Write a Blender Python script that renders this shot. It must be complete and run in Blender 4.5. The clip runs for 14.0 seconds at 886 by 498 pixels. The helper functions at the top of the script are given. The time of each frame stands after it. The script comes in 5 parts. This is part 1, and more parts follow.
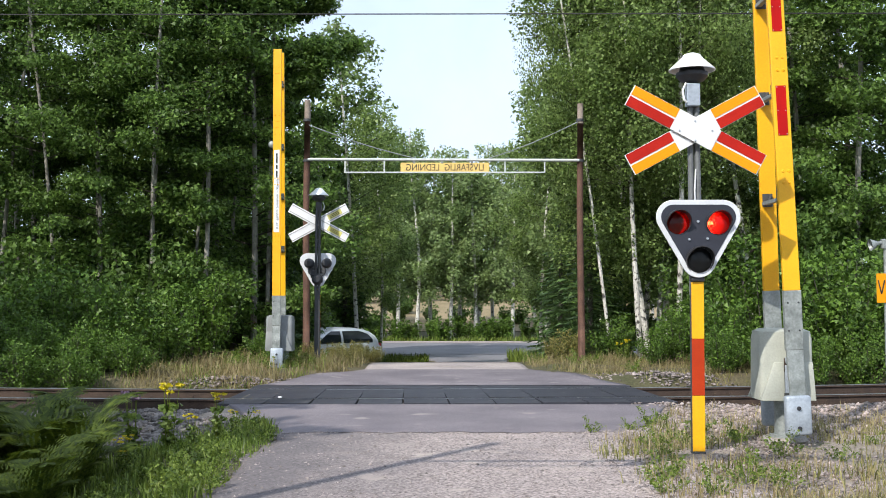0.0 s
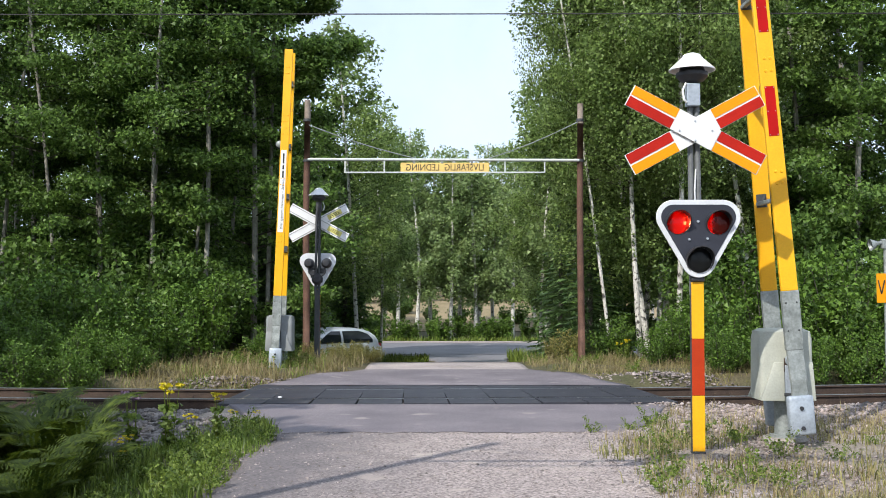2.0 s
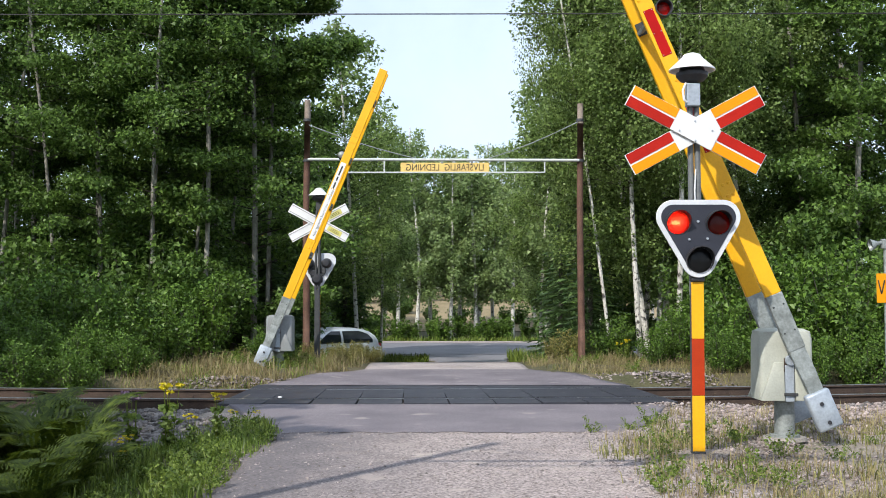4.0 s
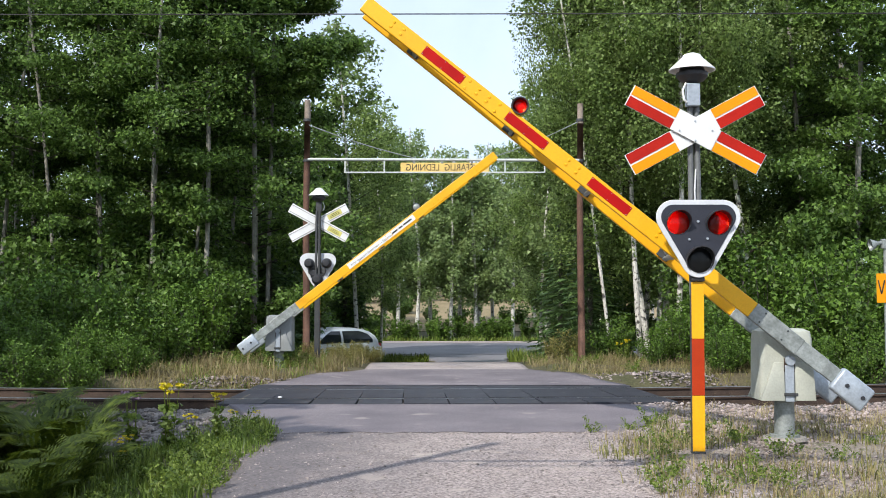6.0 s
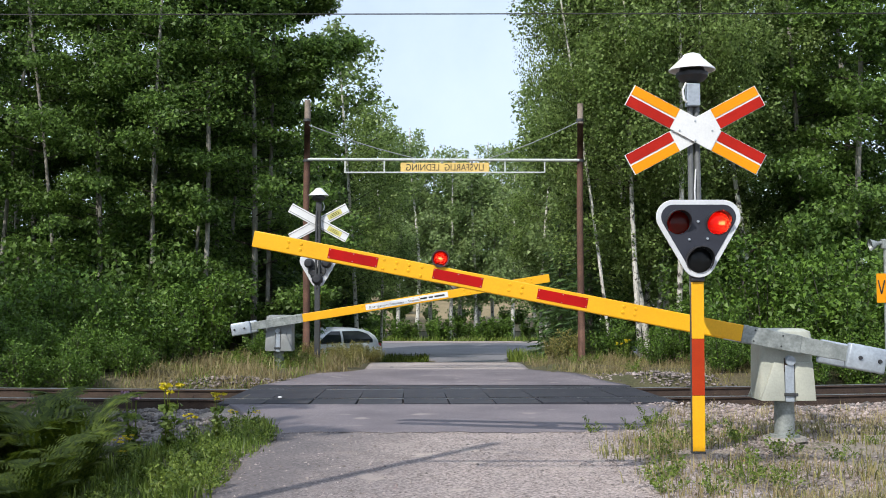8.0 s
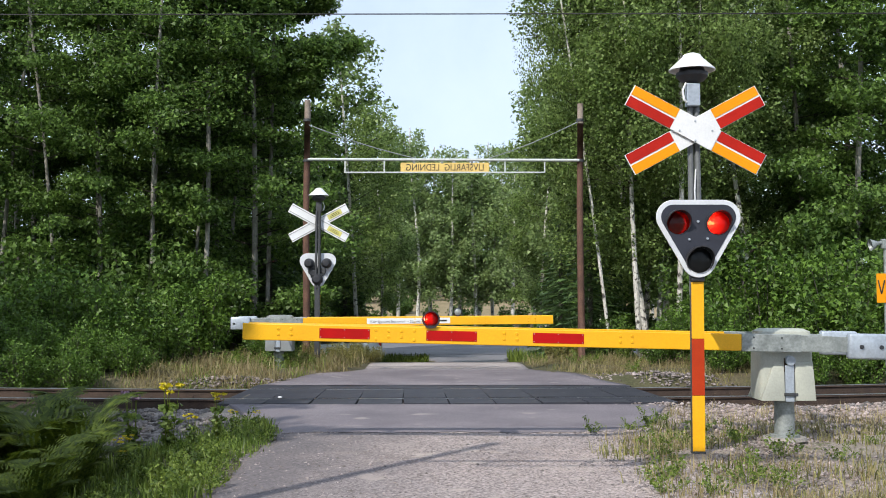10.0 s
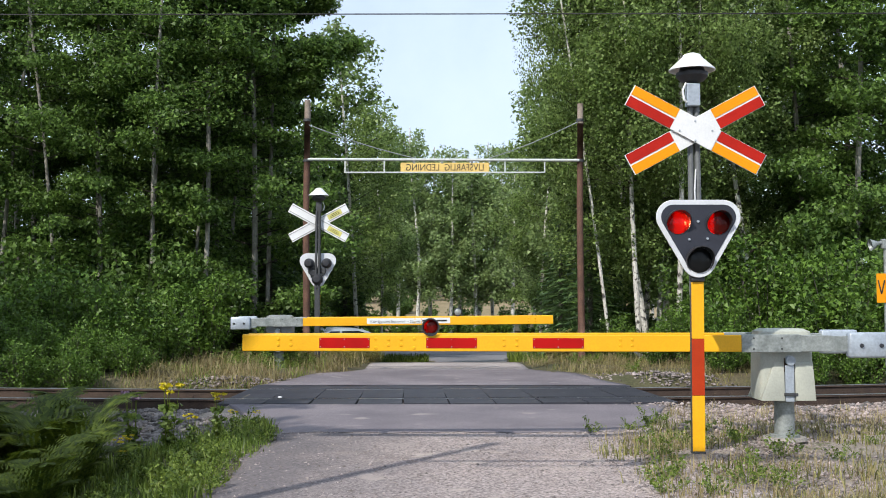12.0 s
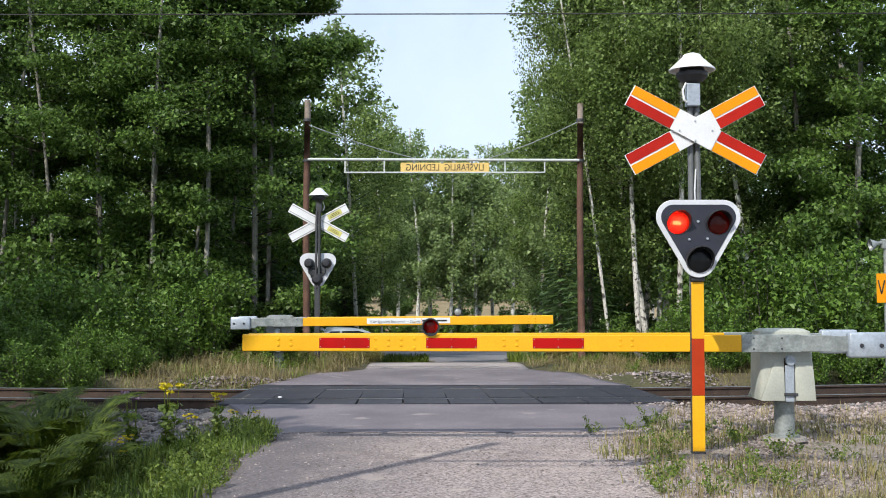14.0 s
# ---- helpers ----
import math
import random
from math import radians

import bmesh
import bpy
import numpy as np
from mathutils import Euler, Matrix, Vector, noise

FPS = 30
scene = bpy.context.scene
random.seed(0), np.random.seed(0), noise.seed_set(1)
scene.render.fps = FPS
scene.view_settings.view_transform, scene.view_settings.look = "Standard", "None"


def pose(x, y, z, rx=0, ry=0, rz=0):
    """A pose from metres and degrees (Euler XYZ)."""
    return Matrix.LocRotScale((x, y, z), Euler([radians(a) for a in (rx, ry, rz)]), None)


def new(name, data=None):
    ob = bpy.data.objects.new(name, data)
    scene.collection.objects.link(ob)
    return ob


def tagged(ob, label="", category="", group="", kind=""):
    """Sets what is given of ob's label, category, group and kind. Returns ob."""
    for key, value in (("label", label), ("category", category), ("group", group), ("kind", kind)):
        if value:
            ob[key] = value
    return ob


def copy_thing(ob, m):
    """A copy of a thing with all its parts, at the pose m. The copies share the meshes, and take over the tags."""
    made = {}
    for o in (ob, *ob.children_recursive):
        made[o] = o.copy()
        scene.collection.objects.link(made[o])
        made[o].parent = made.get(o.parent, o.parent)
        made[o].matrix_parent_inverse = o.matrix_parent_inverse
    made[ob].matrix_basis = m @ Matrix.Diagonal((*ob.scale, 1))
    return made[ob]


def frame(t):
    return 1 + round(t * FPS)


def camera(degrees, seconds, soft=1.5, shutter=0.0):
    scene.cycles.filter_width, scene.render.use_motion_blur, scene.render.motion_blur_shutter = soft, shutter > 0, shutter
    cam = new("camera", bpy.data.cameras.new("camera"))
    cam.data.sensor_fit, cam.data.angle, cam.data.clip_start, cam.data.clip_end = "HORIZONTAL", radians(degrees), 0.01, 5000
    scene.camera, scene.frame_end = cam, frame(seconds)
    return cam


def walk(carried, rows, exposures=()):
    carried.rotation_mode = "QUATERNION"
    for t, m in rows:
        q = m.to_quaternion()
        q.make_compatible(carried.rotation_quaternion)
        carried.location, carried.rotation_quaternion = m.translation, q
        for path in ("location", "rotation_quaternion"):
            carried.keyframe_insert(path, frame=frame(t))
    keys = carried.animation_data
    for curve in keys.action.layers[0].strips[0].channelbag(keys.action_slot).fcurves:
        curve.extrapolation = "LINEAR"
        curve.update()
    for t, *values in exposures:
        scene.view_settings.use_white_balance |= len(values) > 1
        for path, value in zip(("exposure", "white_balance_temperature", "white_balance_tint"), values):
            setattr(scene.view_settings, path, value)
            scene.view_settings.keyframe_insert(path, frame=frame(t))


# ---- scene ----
cam = camera(44.85, 14.0, soft=0.95)
EYE = pose(0, 0, 1.457, 92.41, 0, 0)
walk(cam, [(0.0, EYE), (14.0, EYE)], exposures=[(0.0, 0.10), (3.0, 0.05), (6.5, 0.02), (8.0, -0.09), (11.0, -0.08), (14.0, -0.08)])

# ---- daylight ----
SUN_WAY = Vector((0.69, 1.0, -1.03)).normalized()
world = bpy.data.worlds.new("sky")
scene.world = world
world.use_nodes = True


def build_sky():
    nt = world.node_tree
    bg = nt.nodes["Background"]
    sky = nt.nodes.new("ShaderNodeTexSky")
    sky.sky_type = "NISHITA"
    sky.sun_disc = False
    sky.sun_elevation = radians(40.3)
    sky.sun_rotation = radians(214.6)
    sky.air_density, sky.dust_density, sky.ozone_density = 1.0, 1.5, 1.0
    # thin white summer cloud over the blue
    tc = nt.nodes.new("ShaderNodeTexCoord")
    nz = nt.nodes.new("ShaderNodeTexNoise")
    nz.inputs["Scale"].default_value = 3.2
    nz.inputs["Detail"].default_value = 8
    nz.inputs["Roughness"].default_value = 0.6
    ramp = nt.nodes.new("ShaderNodeValToRGB")
    ramp.color_ramp.elements[0].position = 0.28
    ramp.color_ramp.elements[0].color = (0.62, 0.62, 0.62, 1)
    ramp.color_ramp.elements[1].color = (0.95, 0.95, 0.95, 1)
    ramp.color_ramp.elements[1].position = 0.60
    mix = nt.nodes.new("ShaderNodeMixRGB")
    mix.inputs[2].default_value = (6.1, 7.25, 8.9, 1)
    nt.links.new(tc.outputs["Generated"], nz.inputs["Vector"])
    nt.links.new(nz.outputs["Fac"], ramp.inputs[0])
    nt.links.new(ramp.outputs[0], mix.inputs[0])
    nt.links.new(sky.outputs[0], mix.inputs[1])
    nt.links.new(mix.outputs[0], bg.inputs[0])
    bg.inputs[1].default_value = 0.15
    lamp = bpy.data.lights.new("sun", "SUN")
    lamp.energy, lamp.angle, lamp.color = 4.7, radians(0.55), (1.0, 0.95, 0.86)
    ob = new("sun", lamp)
    ob.matrix_world = Matrix.Translation((-20, -30, 30)) @ SUN_WAY.to_track_quat("-Z", "Y").to_matrix().to_4x4()


build_sky()


# ---- materials ----
def mat(name, a, b=None, rough=0.7, metal=0.0, scale=3.0, fine=40.0, bump=0.0, grit=0.25, spec=0.4, islands=0.0, dirt=None, dirt_at=0.62):
    """Two colours mixed by a broad noise, a fine grain over them, fine relief, and a third colour in stains."""
    m = bpy.data.materials.new(name)
    m.use_nodes = True
    nt = m.node_tree
    p = nt.nodes["Principled BSDF"]
    p.inputs["Roughness"].default_value = rough
    p.inputs["Metallic"].default_value = metal
    p.inputs["Specular IOR Level"].default_value = spec
    tc = nt.nodes.new("ShaderNodeTexCoord")

    def noise_node(s, detail):
        n = nt.nodes.new("ShaderNodeTexNoise")
        n.inputs["Scale"].default_value = s
        n.inputs["Detail"].default_value = detail
        nt.links.new(tc.outputs["Object"], n.inputs["Vector"])
        return n

    def blend(fac, c1, c2, mode="MIX"):
        n = nt.nodes.new("ShaderNodeMixRGB")
        n.blend_type = mode
        for i, v in enumerate((fac, c1, c2)):
            if isinstance(v, (tuple, float, int)):
                n.inputs[i].default_value = v if not isinstance(v, tuple) else (*v, 1)
            else:
                nt.links.new(v, n.inputs[i])
        return n.outputs[0]

    def ramp(src, lo, hi):
        n = nt.nodes.new("ShaderNodeMapRange")
        n.inputs[1].default_value, n.inputs[2].default_value = lo, hi
        nt.links.new(src, n.inputs[0])
        return n.outputs[0]

    b = b or tuple(v * 0.75 for v in a)
    broad = noise_node(scale, 5)
    col = blend(ramp(broad.outputs["Fac"], 0.32, 0.68), a, b)
    grain = noise_node(fine, 4)
    if grit:
        g = ramp(grain.outputs["Fac"], 0.3, 0.7)
        n = nt.nodes.new("ShaderNodeMapRange")
        n.inputs[3].default_value, n.inputs[4].default_value = 1 - grit, 1 + grit
        nt.links.new(g, n.inputs[0])
        col = blend(1.0, col, n.outputs[0], "MULTIPLY")
    if dirt:
        d = noise_node(scale * 2.7, 7)
        col = blend(ramp(d.outputs["Fac"], dirt_at, dirt_at + 0.1), col, dirt)
    if islands:
        geo = nt.nodes.new("ShaderNodeNewGeometry")
        n = nt.nodes.new("ShaderNodeMapRange")
        n.inputs[3].default_value, n.inputs[4].default_value = 1 - islands, 1 + islands
        nt.links.new(geo.outputs["Random Per Island"], n.inputs[0])
        col = blend(1.0, col, n.outputs[0], "MULTIPLY")
    nt.links.new(col, p.inputs["Base Color"])
    if bump:
        bn = nt.nodes.new("ShaderNodeBump")
        bn.inputs["Strength"].default_value = bump
        bn.inputs["Distance"].default_value = 0.01
        nt.links.new(grain.outputs["Fac"], bn.inputs["Height"])
        nt.links.new(bn.outputs[0], p.inputs["Normal"])
    return m


def leaf_mat(name, a, b, vary=0.5, through_light=0.35, rough=0.45):
    """Leaves: colour varies leaf by leaf and in broad drifts, some light comes through."""
    m = bpy.data.materials.new(name)
    m.use_nodes = True
    nt = m.node_tree
    p = nt.nodes["Principled BSDF"]
    out = nt.nodes["Material Output"]
    p.inputs["Roughness"].default_value = rough
    p.inputs["Specular IOR Level"].default_value = 0.35
    geo = nt.nodes.new("ShaderNodeNewGeometry")
    mix = nt.nodes.new("ShaderNodeMixRGB")
    mix.inputs[1].default_value, mix.inputs[2].default_value = (*a, 1), (*b, 1)
    tc = nt.nodes.new("ShaderNodeTexCoord")
    nz = nt.nodes.new("ShaderNodeTexNoise")
    nz.inputs["Scale"].default_value = 0.7
    nt.links.new(tc.outputs["Object"], nz.inputs["Vector"])
    add = nt.nodes.new("ShaderNodeMath")
    add.operation = "MULTIPLY_ADD"
    nt.links.new(nz.outputs["Fac"], add.inputs[0])
    add.inputs[1].default_value = 1.4
    nt.links.new(geo.outputs["Random Per Island"], add.inputs[2])
    sub = nt.nodes.new("ShaderNodeMath")
    sub.operation = "SUBTRACT"
    sub.use_clamp = True
    sub.inputs[1].default_value = 0.7
    nt.links.new(add.outputs[0], sub.inputs[0])
    nt.links.new(sub.outputs[0], mix.inputs[0])
    mr = nt.nodes.new("ShaderNodeMapRange")
    mr.inputs[3].default_value, mr.inputs[4].default_value = 1 - vary, 1 + vary
    nt.links.new(geo.outputs["Random Per Island"], mr.inputs[0])
    mul = nt.nodes.new("ShaderNodeMixRGB")
    mul.blend_type = "MULTIPLY"
    mul.inputs[0].default_value = 1
    nt.links.new(mix.outputs[0], mul.inputs[1])
    nt.links.new(mr.outputs[0], mul.inputs[2])
    nt.links.new(mul.outputs[0], p.inputs["Base Color"])
    tr = nt.nodes.new("ShaderNodeBsdfTranslucent")
    nt.links.new(mul.outputs[0], tr.inputs[0])
    ms = nt.nodes.new("ShaderNodeMixShader")
    ms.inputs[0].default_value = through_light
    nt.links.new(p.outputs[0], ms.inputs[1])
    nt.links.new(tr.outputs[0], ms.inputs[2])
    nt.links.new(ms.outputs[0], out.inputs["Surface"])
    return m


def glow_mat(name, colour, strength):
    m = bpy.data.materials.new(name)
    m.use_nodes = True
    p = m.node_tree.nodes["Principled BSDF"]
    p.inputs["Base Color"].default_value = (*colour, 1)
    p.inputs["Emission Color"].default_value = (*colour, 1)
    p.inputs["Emission Strength"].default_value = strength
    return m


def lens_mat(name, tint, body):
    """Ribbed signal glass: part clear and coloured, part scattering."""
    m = bpy.data.materials.new(name)
    m.use_nodes = True
    nt = m.node_tree
    p = nt.nodes["Principled BSDF"]
    p.inputs["Base Color"].default_value = (*body, 1)
    p.inputs["Roughness"].default_value = 0.12
    rf = nt.nodes.new("ShaderNodeBsdfRefraction")
    rf.inputs["Color"].default_value = (*tint, 1)
    rf.inputs["Roughness"].default_value = 0.22
    rf.inputs["IOR"].default_value = 1.1
    tl = nt.nodes.new("ShaderNodeBsdfTranslucent")
    tl.inputs["Color"].default_value = (*tint, 1)
    inner = nt.nodes.new("ShaderNodeMixShader")
    inner.inputs[0].default_value = 0.36
    nt.links.new(tl.outputs[0], inner.inputs[1])
    nt.links.new(rf.outputs[0], inner.inputs[2])
    ms = nt.nodes.new("ShaderNodeMixShader")
    ms.inputs[0].default_value = 0.65
    nt.links.new(p.outputs[0], ms.inputs[1])
    nt.links.new(inner.outputs[0], ms.inputs[2])
    nt.links.new(ms.outputs[0], nt.nodes["Material Output"].inputs["Surface"])
    return m


def glass_mat(name):
    m = bpy.data.materials.new(name)
    m.use_nodes = True
    p = m.node_tree.nodes["Principled BSDF"]
    p.inputs["Base Color"].default_value = (0.02, 0.025, 0.03, 1)
    p.inputs["Roughness"].default_value = 0.04
    p.inputs["Specular IOR Level"].default_value = 0.6
    return m


YELLOW = mat("yellow_paint", (0.80, 0.42, 0.008), (0.74, 0.36, 0.006), 0.42, 0, 1.6, 60, 0.03, 0.05, dirt=(0.42, 0.22, 0.03), dirt_at=0.70)
ORANGE = mat("orange_sheeting", (0.80, 0.30, 0.006), (0.72, 0.26, 0.005), 0.4, 0, 3, 60, 0.02, 0.05, spec=0.15)
RED = mat("red_reflector", (0.42, 0.004, 0.004), (0.34, 0.004, 0.004), 0.6, 0, 5, 80, 0.02, 0.06, spec=0.15)
RUST_RED = mat("faded_red_sheeting", (0.42, 0.016, 0.008), (0.34, 0.012, 0.007), 0.65, 0, 5, 70, 0.03, 0.08, spec=0.15)
POST_RED = mat("red_post_paint", (0.44, 0.046, 0.010), (0.36, 0.034, 0.009), 0.5, 0, 4, 70, 0.03, 0.08, spec=0.15)
WHITE = mat("white_paint", (0.72, 0.73, 0.75), (0.65, 0.66, 0.68), 0.4, 0, 3, 60, 0.02, 0.05, dirt=(0.45, 0.44, 0.40), dirt_at=0.72)
SHIELD_WHITE = mat("chalky_white_rim", (0.60, 0.62, 0.66), (0.53, 0.55, 0.59), 0.5, 0, 4, 60, 0.02, 0.05, dirt=(0.40, 0.40, 0.39), dirt_at=0.70)
GALV = mat("galvanised_steel", (0.33, 0.355, 0.35), (0.20, 0.22, 0.215), 0.5, 0.35, 9, 45, 0.05, 0.18)
PALE_STEEL = mat("pale_weathered_steel", (0.56, 0.59, 0.58), (0.44, 0.47, 0.46), 0.5, 0.2, 9, 45, 0.05, 0.12)
POST_GREY = mat("dull_grey_tube", (0.17, 0.18, 0.185), (0.12, 0.125, 0.13), 0.5, 0.2, 7, 45, 0.05, 0.12)
ALU = mat("cast_aluminium", (0.42, 0.47, 0.53), (0.32, 0.36, 0.42), 0.45, 0.3, 7, 45, 0.05, 0.12)
CREAM = mat("cream_painted_steel", (0.43, 0.44, 0.38), (0.34, 0.35, 0.31), 0.45, 0, 4, 60, 0.03, 0.07, dirt=(0.33, 0.31, 0.25), dirt_at=0.7)
BLACK = mat("black_paint", (0.022, 0.023, 0.028), (0.035, 0.036, 0.042), 0.5, 0, 6, 60, 0.03, 0.1)
SLATE = mat("dark_blue_grey_face", (0.022, 0.024, 0.036), (0.030, 0.033, 0.047), 0.5, 0, 5, 60, 0.02, 0.08)
DARK_STEEL = mat("dark_steel", (0.040, 0.043, 0.047), (0.06, 0.063, 0.067), 0.6, 0.1, 6, 60, 0.05, 0.15)
RAIL_RUST = mat("rusty_rail_steel", (0.080, 0.053, 0.040), (0.046, 0.033, 0.028), 0.75, 0.25, 5, 60, 0.15, 0.25)
RAIL_TOP = mat("polished_rail_head", (0.42, 0.43, 0.45), (0.34, 0.35, 0.37), 0.28, 0.9, 3, 70, 0.02, 0.1)
RUBBER = mat("dark_rubber_panel", (0.021, 0.022, 0.031), (0.034, 0.035, 0.047), 0.62, 0, 2.2, 60, 0.2, 0.25, dirt=(0.062, 0.060, 0.070), dirt_at=0.62)
ASPHALT = mat("old_asphalt", (0.128, 0.112, 0.128), (0.200, 0.175, 0.190), 0.85, 0, 0.9, 70, 0.35, 0.35, dirt=(0.27, 0.235, 0.23), dirt_at=0.62)
FAR_ASPHALT = mat("smooth_asphalt", (0.150, 0.147, 0.165), (0.200, 0.195, 0.215), 0.75, 0, 0.6, 50, 0.2, 0.25)
GRAVEL = mat("pinkish_gravel", (0.400, 0.345, 0.330), (0.280, 0.245, 0.240), 0.95, 0, 0.8, 55, 0.8, 0.45, dirt=(0.36, 0.30, 0.27), dirt_at=0.58)


def lane_mat():
    """Gravel that thins out over old asphalt towards negative x, with a ragged border."""
    m = mat("gravel_over_asphalt", (0.350, 0.292, 0.275), (0.245, 0.208, 0.204), 0.95, 0, 0.8, 48, 1.0, 0.7, dirt=(0.40, 0.34, 0.31), dirt_at=0.57)
    nt = m.node_tree
    p = nt.nodes["Principled BSDF"]
    gravel = p.inputs["Base Color"].links[0].from_socket
    tc = nt.nodes.new("ShaderNodeTexCoord")
    sep = nt.nodes.new("ShaderNodeSeparateXYZ")
    nt.links.new(tc.outputs["Object"], sep.inputs[0])
    nz = nt.nodes.new("ShaderNodeTexNoise")
    nz.inputs["Scale"].default_value, nz.inputs["Detail"].default_value = 1.6, 8
    nt.links.new(tc.outputs["Object"], nz.inputs["Vector"])
    add = nt.nodes.new("ShaderNodeMath")
    add.operation = "MULTIPLY_ADD"
    add.inputs[1].default_value = 2.0
    nt.links.new(nz.outputs["Fac"], add.inputs[0])
    nt.links.new(sep.outputs[0], add.inputs[2])
    edge = nt.nodes.new("ShaderNodeMapRange")
    edge.inputs[1].default_value, edge.inputs[2].default_value = -0.35, 1.15
    nt.links.new(add.outputs[0], edge.inputs[0])
    fine = nt.nodes.new("ShaderNodeTexNoise")
    fine.inputs["Scale"].default_value, fine.inputs["Detail"].default_value = 48, 6
    nt.links.new(tc.outputs["Object"], fine.inputs["Vector"])
    tar = nt.nodes.new("ShaderNodeMixRGB")
    tar.inputs[1].default_value, tar.inputs[2].default_value = (0.02, 0.018, 0.02, 1), (0.26, 0.228, 0.236, 1)
    nt.links.new(fine.outputs["Fac"], tar.inputs[0])
    mix = nt.nodes.new("ShaderNodeMixRGB")
    nt.links.new(edge.outputs[0], mix.inputs[0])
    nt.links.new(tar.outputs[0], mix.inputs[1])
    nt.links.new(gravel, mix.inputs[2])
    nt.links.new(mix.outputs[0], p.inputs["Base Color"])
    return m


LANE = lane_mat()
STONE = mat("ballast_stone", (0.19, 0.168, 0.160), (0.10, 0.090, 0.087), 0.9, 0, 9, 60, 0.4, 0.25, islands=0.5)
VERGE_STONE = mat("pinkish_crushed_stone", (0.36, 0.29, 0.265), (0.22, 0.18, 0.17), 0.9, 0, 9, 60, 0.3, 0.2, islands=0.45)
PEBBLE = mat("road_pebble", (0.30, 0.255, 0.24), (0.20, 0.17, 0.165), 0.9, 0, 9, 60, 0.3, 0.2, islands=0.5)
SOIL = mat("grassy_soil", (0.060, 0.062, 0.026), (0.11, 0.088, 0.052), 0.95, 0, 0.7, 30, 0.8, 0.4, dirt=(0.15, 0.12, 0.07), dirt_at=0.6)
VERGE = mat("gravelly_verge", (0.30, 0.25, 0.22), (0.20, 0.17, 0.135), 0.95, 0, 1.1, 40, 0.8, 0.4, dirt=(0.11, 0.115, 0.05), dirt_at=0.60)
STRAW_GROUND = mat("dry_grass_slope", (0.29, 0.22, 0.135), (0.19, 0.155, 0.08), 0.95, 0, 0.35, 12, 0.6, 0.3)
CONCRETE = mat("weathered_concrete", (0.33, 0.30, 0.27), (0.24, 0.22, 0.20), 0.9, 0, 6, 45, 0.4, 0.25)
WOOD_SLEEPER = mat("creosoted_sleeper", (0.085, 0.066, 0.052), (0.055, 0.045, 0.04), 0.85, 0, 6, 50, 0.4, 0.3)
POLE_WOOD = mat("brown_treated_pole", (0.135, 0.070, 0.048), (0.085, 0.045, 0.033), 0.8, 0, 5, 45, 0.4, 0.3)
POLE_GREY = mat("bleached_pole_wood", (0.30, 0.25, 0.21), (0.20, 0.16, 0.13), 0.85, 0, 6, 45, 0.4, 0.25)
BIRCH_BARK = mat("birch_bark", (0.62, 0.60, 0.56), (0.42, 0.40, 0.37), 0.75, 0, 3.5, 18, 0.4, 0.2, dirt=(0.045, 0.04, 0.038), dirt_at=0.54)
GREY_BARK = mat("grey_bark", (0.10, 0.088, 0.076), (0.05, 0.044, 0.038), 0.9, 0, 4, 30, 0.7, 0.3)
PALE_BARK = mat("lichen_grey_bark", (0.30, 0.29, 0.26), (0.13, 0.12, 0.10), 0.9, 0, 3, 24, 0.6, 0.25, dirt=(0.05, 0.045, 0.04), dirt_at=0.64)
TWIG = mat("dark_twigs", (0.050, 0.040, 0.032), (0.032, 0.026, 0.022), 0.9, 0, 5, 40, 0.3, 0.2)
LEAF_ALDER = leaf_mat("alder_leaf", (0.082, 0.152, 0.034), (0.142, 0.232, 0.050), through_light=0.48)
LEAF_BIRCH = leaf_mat("birch_leaf", (0.150, 0.228, 0.062), (0.225, 0.308, 0.095), through_light=0.55)
# birch leaves with distance haze put into the colour as a paler green
LEAF_HAZED = leaf_mat("hazed_birch_leaf", (0.205, 0.290, 0.115), (0.275, 0.360, 0.142), 0.35, 0.5)
LEAF_BUSH = leaf_mat("bush_leaf", (0.070, 0.140, 0.020), (0.115, 0.195, 0.032))
LEAF_OLIVE = leaf_mat("olive_weed_leaf", (0.150, 0.175, 0.040), (0.290, 0.245, 0.085))
LEAF_SPRUCE = leaf_mat("spruce_needles", (0.056, 0.108, 0.036), (0.090, 0.150, 0.050), through_light=0.25)
LEAF_FERN = leaf_mat("fern_green", (0.052, 0.092, 0.008), (0.092, 0.118, 0.012), 0.5, rough=0.65)
GRASS_GREEN = leaf_mat("green_grass", (0.110, 0.180, 0.026), (0.180, 0.230, 0.046))
GRASS_OLIVE = leaf_mat("olive_grass", (0.160, 0.190, 0.050), (0.290, 0.260, 0.105))
GRASS_DRY = leaf_mat("dry_grass", (0.40, 0.31, 0.17), (0.25, 0.22, 0.10))
FLOWER = leaf_mat("yellow_petals", (0.60, 0.50, 0.015), (0.52, 0.42, 0.012), 0.2, 0.2)
PURPLE = leaf_mat("purple_petals", (0.14, 0.08, 0.15), (0.20, 0.13, 0.20), 0.2, 0.2)
CAR_PAINT = mat("silver_car_paint", (0.70, 0.74, 0.78), (0.66, 0.70, 0.74), 0.25, 0.15, 3, 80, 0, 0.03, spec=0.6)
GLASS = glass_mat("dark_car_glass")
LENS_RED = lens_mat("red_signal_glass", (0.95, 0.06, 0.035), (0.06, 0.012, 0.010))
LENS_BOOM = lens_mat("boom_lamp_red_glass", (0.95, 0.06, 0.035), (0.34, 0.012, 0.010))
LENS_DARK = lens_mat("smoky_signal_glass", (0.25, 0.25, 0.26), (0.02, 0.022, 0.024))
GLOW_RED = glow_mat("lit_red_lamp", (1.0, 0.012, 0.008), 1.6)
